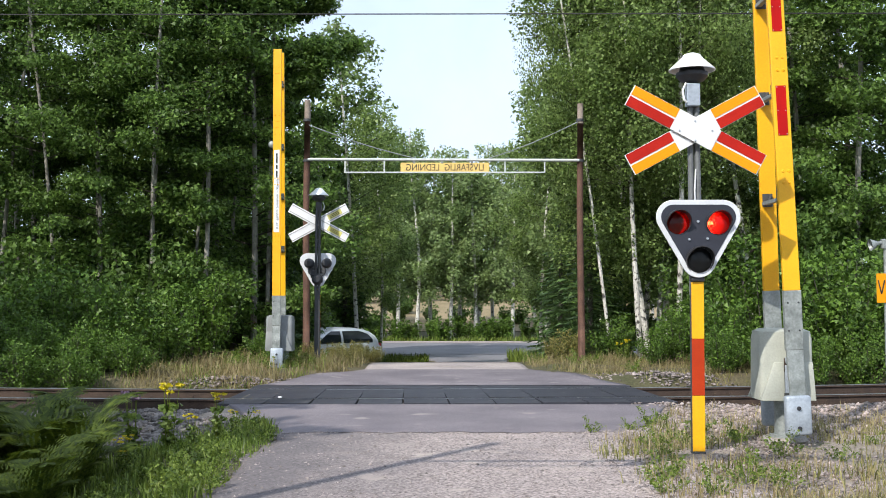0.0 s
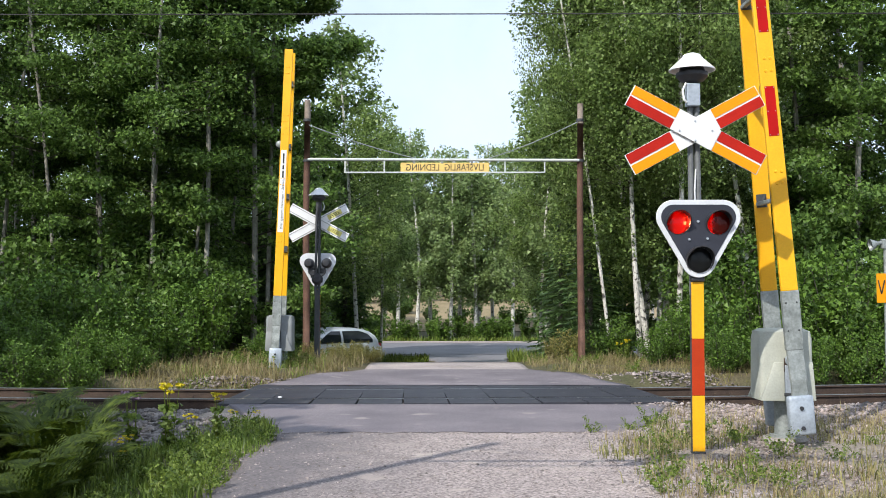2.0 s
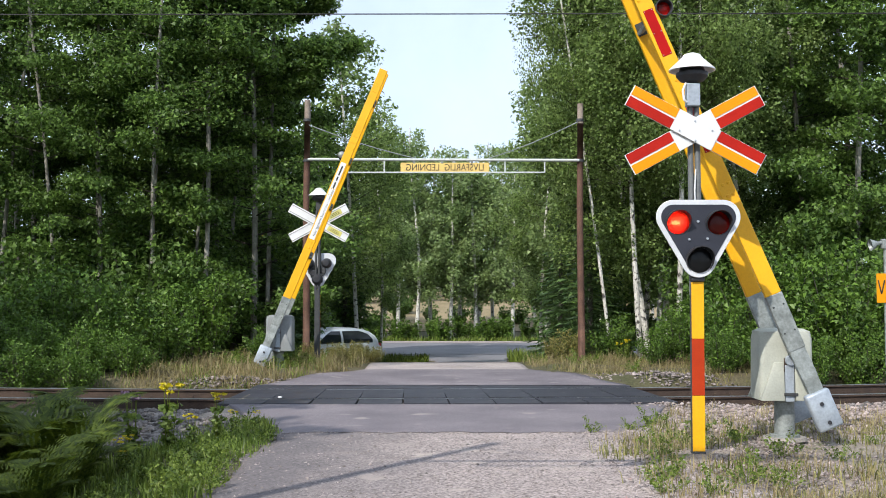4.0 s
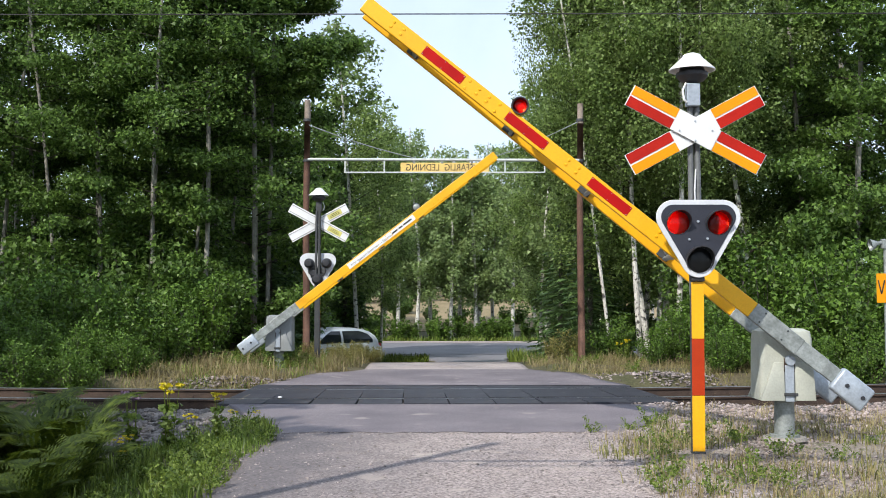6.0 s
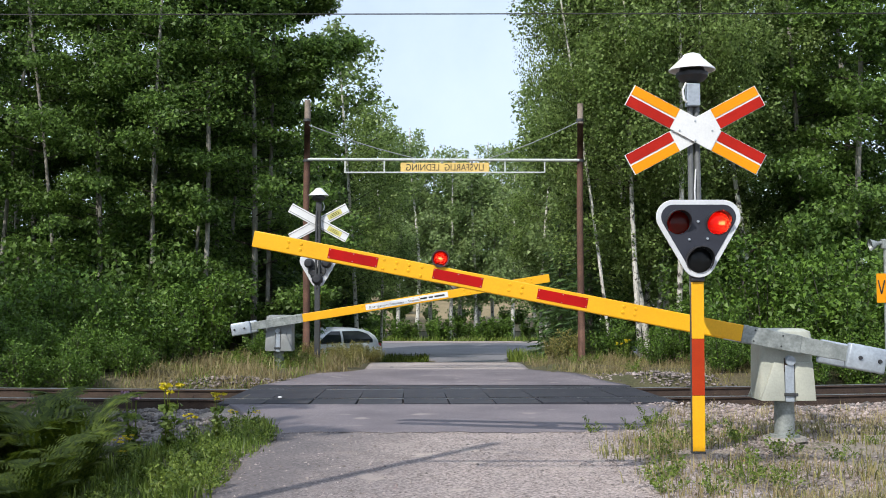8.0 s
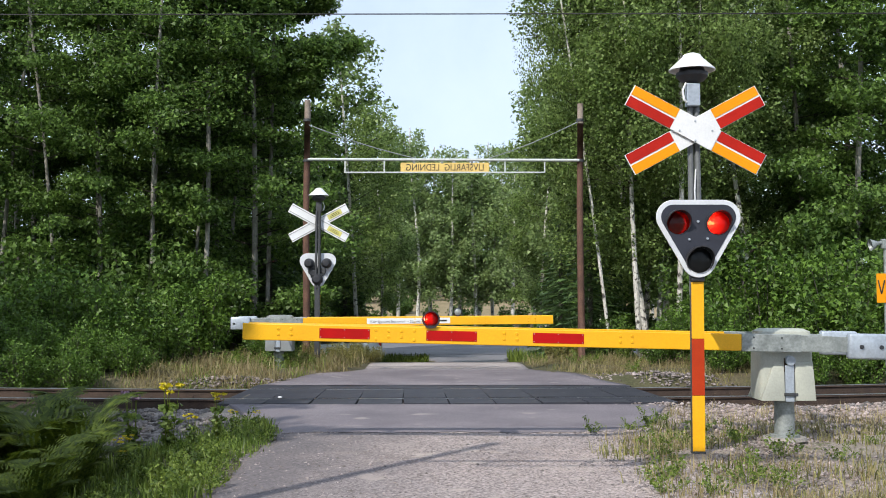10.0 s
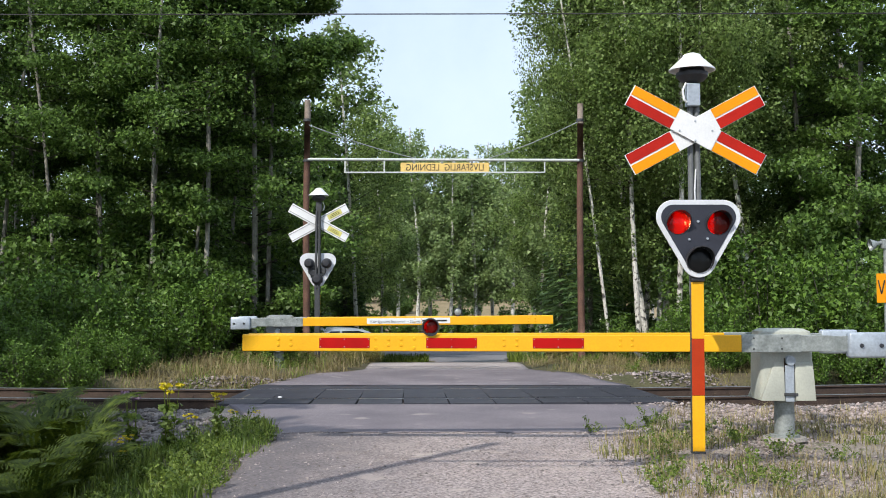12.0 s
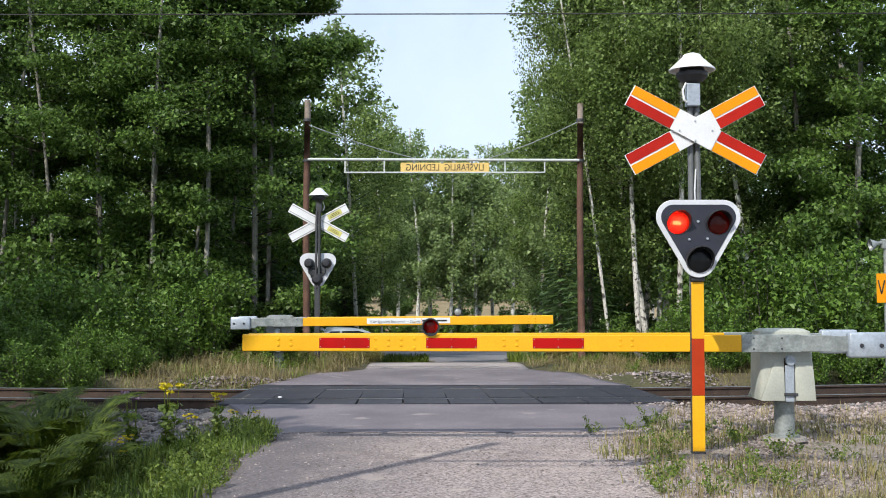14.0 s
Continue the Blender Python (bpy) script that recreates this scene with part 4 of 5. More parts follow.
def build_wire():
    w = thing("overhead_line", pose(0, 0, 0), "thin dark overhead contact wire above the rails", "overhead line")
    bm = bmesh.new()
    pts = [(-48, 5.55), (48, 5.70)]
    rod(bm, (-48, 15.8, 5.545), (48, 15.8, 5.695), 0.009, 0.009, 6, False)
    part("contact_wire", bm, INK, w)
    for x, z in pts:
        bm = bmesh.new()
        box(bm, (x, 19.5, 3.0), (0.22, 0.22, 9.0), 0.01)
        part("mast", bm, GALV, w)
        part("mast_arm", rodded((x, 19.4, z + 0.3), (x, 15.7, z), 0.03, 0.03, 8), GALV, w)


build_wire()


# ---- trees ----
def leaf_cloud(rng, centres, radii, count, size, droop=0.0, flat=0.75, weights=None, sizes=None):
    """Small folded leaves in clumps about the given centres; weights share them out, sizes scale them clump by clump."""
    if weights is None:
        k = rng.integers(0, len(centres), count)
    else:
        k = rng.choice(len(centres), count, p=weights / weights.sum())
    off = rng.normal(size=(count, 3))
    off /= np.linalg.norm(off, axis=1)[:, None]
    off *= (rng.random(count) ** 0.5)[:, None]
    off[:, 2] *= flat
    p = centres[k] + off * radii[k][:, None]
    p[:, 2] -= droop * rng.random(count) ** 2
    n = off * 0.5 + rng.normal(size=(count, 3)) * 0.55
    n[:, 2] += 0.55
    n /= np.linalg.norm(n, axis=1)[:, None]
    t = np.cross(n, rng.normal(size=(count, 3)))
    t /= np.linalg.norm(t, axis=1)[:, None] + 1e-9
    b = np.cross(n, t)
    s = (size * (0.6 + 0.8 * rng.random(count)))[:, None]
    if sizes is None:
        v = np.stack([p - t * s * 0.6, p + b * s * 0.36 + n * s * 0.08, p + t * s * 0.6, p - b * s * 0.36 + n * s * 0.08], 1).reshape(-1, 3)
        return v, np.arange(count * 4).reshape(-1, 4)
    s = s * sizes[k][:, None]
    v = np.stack([p - t * s * 0.5, p + t * s * 0.35 + b * s * 0.45, p + t * s * 0.45 - b * s * 0.40], 1).reshape(-1, 3)
    return v, np.arange(count * 3).reshape(-1, 3)


def trunk_mesh(rng, height, r, lean, limbs, reach, start, material, parent, up=0.55, crook=0.10):
    bm = bmesh.new()
    n = 9
    pts = []
    wob = rng.normal(size=(2,)) * crook
    for i in range(n + 1):
        u = i / n
        pts.append(Vector((lean[0] * u + wob[0] * math.sin(u * 5), lean[1] * u + wob[1] * math.sin(u * 4 + 1), height * u - (0.3 if i == 0 else 0))))
    for i in range(n):
        u0, u1 = i / n, (i + 1) / n
        rod(bm, pts[i], pts[i + 1], r * (1.15 - u0) ** 0.8 + 0.008, r * (1.15 - u1) ** 0.8 + 0.008, 8, False)
    tips = []
    twigs = bmesh.new()
    for k in range(limbs):
        u = start + (0.97 - start) * (k + rng.random()) / limbs
        i = min(int(u * n), n - 1)
        p = pts[i].lerp(pts[i + 1], u * n - i)
        a = rng.random() * 6.28 + k * 2.4
        L = reach(u) * (0.65 + 0.5 * rng.random())
        q = p + Vector((math.cos(a) * L, math.sin(a) * L, L * up * (0.3 + rng.random())))
        mid = p.lerp(q, 0.5) + Vector((0, 0, 0.06 * L))
        rr = r * 0.22 * (1.1 - u) + 0.005
        rod(twigs, p, mid, rr, rr * 0.6, 5, False)
        rod(twigs, mid, q, rr * 0.6, 0.004, 5, False)
        tips.append((p, mid, q, L))
    part("trunk", smooth(bm), material, parent)
    tagged(part("branchwork", smooth(twigs), TWIG, parent), kind="stuff")
    return tips


def build_tree(kind, seed, m, height=12.0, leaves=12000, label="", far=False, bare=0.0, size=0.07, bark=None):
    rng = np.random.default_rng(seed)
    labels = {"birch": "tall birch with a white trunk and light green leaves", "alder": "tall leafy alder with a grey trunk and dense green crown"}
    t = thing(kind + "_tree", m, label or labels[kind], "tree", "trees beside the crossing")
    if kind == "birch":
        def reach(u):
            return 0.35 + 2.0 * math.sin(math.pi * min(1, (u - 0.05) * 0.98)) ** 0.8 * (1.05 - u * 0.55)
        tips = trunk_mesh(rng, height, 0.10 if far else 0.062, rng.normal(size=2) * (0.2 if far else 0.6), 56, reach, bare or (0.20 if far else 0.16), bark or BIRCH_BARK, t, 0.5)
        droop, flat, mat_ = 0.55, 0.7, LEAF_HAZED if far else LEAF_BIRCH
    else:
        def reach(u):
            return 0.45 + 2.1 * (1.0 - u) ** 0.7
        tips = trunk_mesh(rng, height, 0.042 if bare else 0.07, rng.normal(size=2) * (0.7 if bare else 0.3), 40 if bare else 72, reach, bare or 0.04, bark or PALE_BARK, t, 0.16, 0.25 if bare else 0.1)
        droop, flat, mat_ = 0.15, 0.42, LEAF_ALDER
    cs, rs, ws, ks = [], [], [], []
    for p, mid, q, L in tips:
        # each limb carries flat sprays, some well filled and some thin
        full = rng.uniform(0.35, 1.5)
        for u, w in ((0.30, 0.22), (0.50, 0.30), (0.70, 0.36), (0.88, 0.36), (1.03, 0.30)):
            c = p.lerp(mid, u * 2) if u < 0.5 else mid.lerp(q, u * 2 - 1)
            cs.append((c.x + rng.normal() * 0.16, c.y + rng.normal() * 0.16, c.z + rng.normal() * 0.10))
            rs.append(1.3 * w * (0.5 + 0.32 * L) * (0.6 + 0.8 * rng.random()))
            high = c.z > 0.72 * height and not far
            ws.append(rs[-1] ** 2 * full * (0.3 if high else 1.0))
            ks.append(1.75 if high else 1.0)
    v, f = leaf_cloud(rng, np.array(cs), np.array(rs), leaves, size, droop, flat, np.array(ws), np.array(ks))
    mesh_arrays("crown", v, f, mat_, t)
    return t


def build_spruce(seed, m, height=7.0, boughs=170):
    rng = np.random.default_rng(seed)
    t = thing("spruce_tree", m, "dark green spruce with drooping boughs down to the ground", "tree", "trees beside the crossing")
    bm = bmesh.new()
    rod(bm, (0, 0, -0.3), (0, 0, height), 0.12, 0.01, 8, False)
    part("trunk", smooth(bm), GREY_BARK, t)
    vs, n = [], 0
    for k in range(boughs):
        u = (k / boughs) ** 1.15
        z = 0.25 + (height - 0.3) * u
        L = (1.0 - u) ** 0.85 * height * 0.24 * (0.75 + 0.4 * rng.random()) + 0.12
        a = k * 2.399 + rng.normal() * 0.2
        d = np.array([math.cos(a), math.sin(a), 0])
        e = np.array([-math.sin(a), math.cos(a), 0])
        steps = max(6, int(L / 0.075))
        for i in range(steps):
            w = (i + 0.5) / steps
            c = d * L * w + np.array([0, 0, z - L * 0.28 * w + 0.12 * L * w * w])
            for s in (-1, 1):
                ln = (0.10 + 0.30 * L * (1 - w) * 0.6) * (0.7 + 0.6 * rng.random())
                tip = c + e * s * ln + d * ln * 0.75 + np.array([0, 0, -0.25 * ln + rng.normal() * 0.05])
                wd = d * 0.035 + np.array([0, 0, 0.012])
                vs += [c - wd, c + wd, tip]
    v = np.array(vs)
    mesh_arrays("foliage", v, np.arange(len(v)).reshape(-1, 3), LEAF_SPRUCE, t)
    return t


def build_bush(seed, m, height=2.0, radius=1.2, leaves=6000, material=None, label="bright green leafy bush", size=0.085):
    rng = np.random.default_rng(seed)
    t = thing("bush", m, label, "bush", "bushes beside the track")
    bm = bmesh.new()
    cs, rs = [], []
    for k in range(26):
        a, h = rng.random() * 6.28, height * (0.45 + 0.55 * rng.random())
        d = radius * rng.random() ** 0.6 * (1.15 - 0.5 * h / height)
        q = Vector((math.cos(a) * d, math.sin(a) * d, h))
        rod(bm, (q.x * 0.2, q.y * 0.2, -0.1), q, 0.014, 0.004, 5, False)
        for u in (0.3, 0.55, 0.8, 1.0):
            cs.append((q.x * (0.2 + 0.8 * u), q.y * (0.2 + 0.8 * u), h * u))
            rs.append(0.22 * (0.7 + 0.6 * rng.random()) * radius / 1.0)
    part("stem", bm, GREY_BARK, t)
    v, f = leaf_cloud(rng, np.array(cs), np.array(rs), leaves, size * 1.08, 0.0, 0.9, np.ones(len(cs)), np.ones(len(cs)))
    v[:, 2] = np.maximum(v[:, 2], 0.02)
    mesh_arrays("foliage", v, f, material or LEAF_BUSH, t)
    return t


def plant_woods():
    rnd = random.Random(11)
    away = pose(0, 0, 0)
    A, B = build_tree("alder", 1, away, 13, 42000, size=0.094), build_tree("alder", 2, away, 12, 42000, size=0.094)
    C, D = build_tree("birch", 3, away, 13, 40000, size=0.078), build_tree("birch", 4, away, 12, 40000, size=0.078)
    E = build_tree("alder", 5, away, 12, 11500, size=0.17)
    young = "young birch with a white trunk and green leaves paled for haze"
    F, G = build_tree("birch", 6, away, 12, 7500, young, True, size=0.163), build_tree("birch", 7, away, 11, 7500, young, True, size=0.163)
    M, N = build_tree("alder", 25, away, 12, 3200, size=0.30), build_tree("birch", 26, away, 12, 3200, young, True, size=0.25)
    H = build_tree("birch", 18, away, 12, 16000, "slender birch with a bare white trunk and high crown", False, 0.34, 0.074)
    K = build_tree("alder", 19, away, 12, 7000, "slender grey-trunked aspen with a high thin crown", False, 0.40, 0.080)
    L = build_tree("alder", 23, away, 13, 30000, "tall alder with a high dense crown on a slender trunk", False, 0.48, 0.086)
    P = build_tree("birch", 20, away, 12, 24000, "slim birch with a grey-green crown beside the side road", False, 0.20, 0.084)
    used = set()

    def plant(src, x, y, scale=1.0):
        m = pose(x, y, float(ground_z(x, y)), 0, 0, rnd.uniform(0, 360))
        if src.name not in used:
            used.add(src.name)
            src.matrix_basis = m
            o = src
        else:
            o = copy_thing(src, m)
        o.scale = (scale * rnd.uniform(0.92, 1.08),) * 2 + (scale * rnd.uniform(0.95, 1.08),)
        return o
    # edge of the wood on both sides of the road
    for src, x, y, s in ((A, -11.8, 24.5, 1), (B, -9.9, 25.6, 0.78), (A, -8.0, 24.8, 0.80), (B, -6.6, 25.2, 0.98), (A, -4.6, 25.8, 0.93), (L, -4.45, 26.6, 1.0), (L, -5.0, 27.6, 1.05), (B, -6.2, 29.6, 1.05),
                         (K, -8.9, 24.4, 1.0), (K, -8.0, 25.0, 0.9), (K, -6.55, 24.3, 1.0), (K, -5.9, 25.6, 0.85), (K, -5.45, 24.6, 1.1), (K, -10.2, 24.9, 1.05),
                         (B, -11.6, 28.5, 1.1), (A, -8.6, 28.8, 1.1), (B, -6.6, 31, 1.1), (P, -3.35, 43.0, 1.12), (P, -2.75, 47.0, 0.88),
                         (C, 4.9, 25.0, 1), (D, 5.3, 25.5, 1.0), (H, 4.55, 24.3, 0.9), (H, 5.15, 24.0, 1.0), (H, 4.95, 25.4, 0.85), (H, 5.0, 27.5, 1.05), (C, 7.6, 25.4, 1), (D, 6.6, 28.5, 1.05), (A, 9.6, 24.8, 1.0), (B, 8.6, 26.4, 1.0),
                         (A, 11.6, 26, 1.05), (B, 10.6, 28.5, 1.1), (D, 4.55, 30.5, 1.0), (C, 5.0, 34.0, 0.95), (P, 3.6, 40.0, 0.9)):
        plant(src, x, y, s)
    for src, x, y, s in ((E, -9.4, 33, 0.85), (E, -12, 38, 0.8), (E, -8.2, 37, 1.1), (E, -7.0, 40.5, 1.0), (E, -8.5, 44, 1), (E, -14.0, 35, 0.7), (E, -11.8, 30.5, 0.55), (E, -5.0, 47.5, 0.80), (E, -5.4, 46.4, 0.95),
                         (E, 7.2, 33.5, 1.1), (F, 10.5, 33, 1.1), (E, 12.0, 38, 1.1), (G, 8.6, 37, 1.1), (F, 4.9, 38, 0.95),
                         (F, 4.1, 43, 0.95), (G, 4.6, 47, 0.85), (E, 9, 44, 1), (E, 6.5, 41, 1)):
        plant(src, x, y, s)
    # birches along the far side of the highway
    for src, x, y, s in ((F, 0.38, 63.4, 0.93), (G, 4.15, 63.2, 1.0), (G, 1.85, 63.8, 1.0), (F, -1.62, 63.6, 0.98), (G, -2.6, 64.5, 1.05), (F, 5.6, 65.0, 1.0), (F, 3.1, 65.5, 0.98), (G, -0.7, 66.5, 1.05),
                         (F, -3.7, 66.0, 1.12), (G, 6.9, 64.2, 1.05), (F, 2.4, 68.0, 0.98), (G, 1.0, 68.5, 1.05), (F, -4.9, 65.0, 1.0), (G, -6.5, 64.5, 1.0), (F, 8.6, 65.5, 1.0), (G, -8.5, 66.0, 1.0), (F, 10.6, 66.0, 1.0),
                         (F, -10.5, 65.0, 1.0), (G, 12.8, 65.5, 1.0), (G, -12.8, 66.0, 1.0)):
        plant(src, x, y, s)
    for k in range(18):
        x = -17 + 34 * (k + rnd.uniform(0.1, 0.9)) / 18
        plant(rnd.choice((M, N, N)), x, rnd.uniform(90, 104), rnd.uniform(0.75, 0.92))
    for k in range(13):
        x = -16 + 32 * (k + rnd.uniform(0.1, 0.9)) / 13
        plant(rnd.choice((M, N, M)), x, rnd.uniform(108, 124), rnd.uniform(0.9, 1.08))
    # leaning birches, then unseen trees added beside the viewer to shade the near bank
    for x, y, tilt, thin in ((3.85, 24.6, -7, 0.55), (5.5, 24.2, 3, 0.6)):
        o = copy_thing(H, pose(x, y, float(ground_z(x, y)), 0, tilt, 0))
        o.scale = (thin, thin, 0.95)
    # out of view; the last two put the far left bushes in shade
    for src, x, y in ((E, -8.6, 2.6), (E, -10.5, 5.5), (E, -9.0, -3.5), (E, -8.9, 4.7), (E, -12.3, 12.6), (E, -14.6, 13.4)):
        plant(src, x, y, 0.9)
    sp = build_spruce(21, pose(3.55, 26.0, float(ground_z(3.6, 26.2))), 4.6)
    copy_thing(sp, pose(-4.6, 28.5, -0.5, 0, 0, 80))
    # the scaled-up spruces are added as dark stand-ins for shaded wood on the left
    copy_thing(sp, pose(-4.5, 31.0, -0.7, 0, 0, 170)).scale = (1.0, 1.0, 1.5)
    copy_thing(sp, pose(3.4, 31, -0.7, 0, 0, 140))
    copy_thing(sp, pose(-5.6, 33, -0.8, 0, 0, 200))
    copy_thing(sp, pose(-5.0, 34.5, -1.0, 0, 0, 250)).scale = (1.1, 1.1, 1.6)
    copy_thing(sp, pose(-4.15, 45.5, -1.25, 0, 0, 30)).scale = (1.2, 1.2, 1.7)
    copy_thing(sp, pose(-5.4, 42.5, -1.25, 0, 0, 110)).scale = (1.3, 1.3, 1.8)
    b1 = build_bush(31, away, 2.1, 1.3, 5600, size=0.077)
    b2 = build_bush(32, away, 1.7, 1.2, 4600, size=0.073)
    b4 = build_bush(34, away, 1.8, 1.3, 1500, LEAF_BUSH, "green bush under the far birches", 0.15)
    b6 = build_bush(36, away, 1.7, 1.2, 3200, LEAF_OLIVE, "olive weedy clump with dry stems", 0.075)
    b5 = build_bush(35, away, 2.6, 1.6, 1500, LEAF_ALDER, "dark green undergrowth bush far under the trees", 0.22)
    b3 = build_bush(33, away, 2.6, 1.6, 4200, LEAF_ALDER, "dark green undergrowth bush under the trees", 0.115)
    for src, x, y, s in ((b1, -10.2, 20.5, 0.95), (b2, -8.9, 19.7, 0.95), (b1, -7.5, 20.3, 0.95), (b2, -6.3, 20.0, 0.95), (b2, -8.1, 19.0, 0.75), (b2, -10.4, 19.1, 0.8), (b2, -9.3, 18.7, 0.6), (b2, -7.1, 19.1, 0.6), (b2, -6.2, 19.5, 0.6), (b2, -5.4, 20.6, 0.7), (b1, -5.0, 22.6, 0.9), (b2, -11.4, 20.4, 0.9), (b1, -5.7, 23.8, 0.8),
                         (b2, 5.6, 18.4, 0.42), (b2, 6.4, 18.5, 0.48), (b2, 7.2, 18.5, 0.5), (b2, 8.1, 18.7, 0.55), (b2, 4.9, 19.0, 0.4), (b2, 5.3, 20.0, 0.75), (b2, 6.3, 19.3, 0.6), (b2, 7.4, 19.2, 0.6), (b2, 8.4, 19.4, 0.7), (b2, 9.4, 19.6, 0.75), (b2, 4.6, 21.2, 0.6), (b1, 6.2, 20.6, 1.1), (b2, 7.5, 20.0, 1.25), (b1, 8.7, 21.2, 1.1), (b2, 10.0, 20.6, 1.2), (b1, 5.3, 22.6, 0.7), (b2, 3.9, 24.0, 0.55), (b1, 11.4, 22, 1.1),
                         (b2, -3.2, 20.9, 0.34), (b6, -2.7, 22.3, 0.24), (b6, -2.2, 22.9, 0.24), (b2, -3.6, 22.0, 0.45), (b6, -2.0, 23.6, 0.26), (b6, -2.5, 24.3, 0.24), (b6, -1.9, 24.6, 0.27), (b6, -1.75, 23.0, 0.22), (b6, -1.55, 23.8, 0.21), (b6, -1.5, 24.5, 0.20), (b6, -1.95, 21.9, 0.2), (b2, -6.1, 17.75, 0.42), (b2, -6.9, 17.7, 0.5), (b2, -7.7, 17.7, 0.5), (b2, -5.4, 18.5, 0.42), (b2, -6.2, 18.6, 0.5), (b2, -8.4, 17.75, 0.45), (b2, -10.5, 18.3, 0.6), (b2, -9.6, 18.1, 0.55), (b2, -8.7, 18.2, 0.6), (b2, -7.8, 18.3, 0.55), (b2, -7.0, 18.5, 0.5), (b6, 2.3, 22.6, 0.3), (b6, 2.8, 23.6, 0.4), (b2, 4.2, 21.0, 0.4), (b3, -12, 24, 1), (b3, -9.2, 23.6, 1), (b3, -6.7, 24, 1), (b3, -6.0, 26.6, 0.9), (b3, 5.8, 24, 0.9), (b3, 8.2, 23.2, 1), (b3, 10.8, 23.6, 1.1),
                         (b3, -5.4, 31, 0.9), (b3, 4.2, 27.5, 0.8), (b3, -7.0, 36, 1), (b3, 5.4, 35, 1)):
        plant(src, x, y, s)
    for k in range(24):
        plant(b4, -9 + 19 * (k + rnd.random()) / 24, rnd.uniform(62.6, 66), rnd.uniform(0.5, 0.85))
    for k in range(16):
        plant(b5, -20 + 40 * (k + rnd.random()) / 16, rnd.uniform(83, 90), rnd.uniform(1.0, 1.4))
    for k in range(12):
        plant(b5, -9 + 18 * (k + rnd.random()) / 12, rnd.uniform(70, 79), rnd.uniform(0.4, 0.75))


plant_woods()


# ---- grass and weeds ----
def grass(name, x, y, h, material, label, seed, lean=0.5, width=0.006):
    rng = np.random.default_rng(seed)
    n = len(x)
    a = rng.random(n) * 6.28
    d = np.stack([np.cos(a), np.sin(a), np.zeros(n)], -1)
    e = np.stack([-np.sin(a), np.cos(a), np.zeros(n)], -1)
    p = np.stack([x, y, ground_z(x, y) + lumps(x, y) - 0.02], -1)
    hh = (h * (0.5 + 0.7 * rng.random(n)))[:, None]
    w = width * (0.7 + 0.7 * rng.random(n))[:, None]
    L = lean * rng.random(n)[:, None]
    up = np.array([0, 0, 1.0])
    mid = p + up * hh * 0.55 + d * hh * L * 0.25
    tip = p + up * hh * (1 - 0.25 * L) + d * hh * L * 0.8
    v = np.stack([p - e * w, p + e * w, mid + e * w * 0.8, mid - e * w * 0.8, tip], 1).reshape(-1, 3)
    k = (np.arange(n) * 5)[:, None, None]
    f = (np.array([[0, 1, 2], [0, 2, 3], [3, 2, 4]])[None] + k).reshape(-1, 3)
    return tagged(mesh_arrays(name, v, f, material), label, "grass", kind="stuff")


def clumped(rng, n, x0, x1, y0, y1, tufts, spread):
    cx, cy = rng.uniform(x0, x1, tufts), rng.uniform(y0, y1, tufts)
    k = rng.integers(0, tufts, n)
    return cx[k] + rng.normal(size=n) * spread, cy[k] + rng.normal(size=n) * spread


def patch(x, y):
    """Smooth patches from 0 to 1, about half a metre to two metres wide."""
    return 0.5 + 0.25 * np.sin(3.1 * x + 1.7 * y + 2 * np.sin(0.9 * y)) + 0.25 * np.sin(5.3 * y - 2.2 * x + 2 * np.sin(1.3 * x + 1))


def off_rails(x, y):
    return (y - track_y(x) > 1.35) | (y - track_y(x) < -2.2)


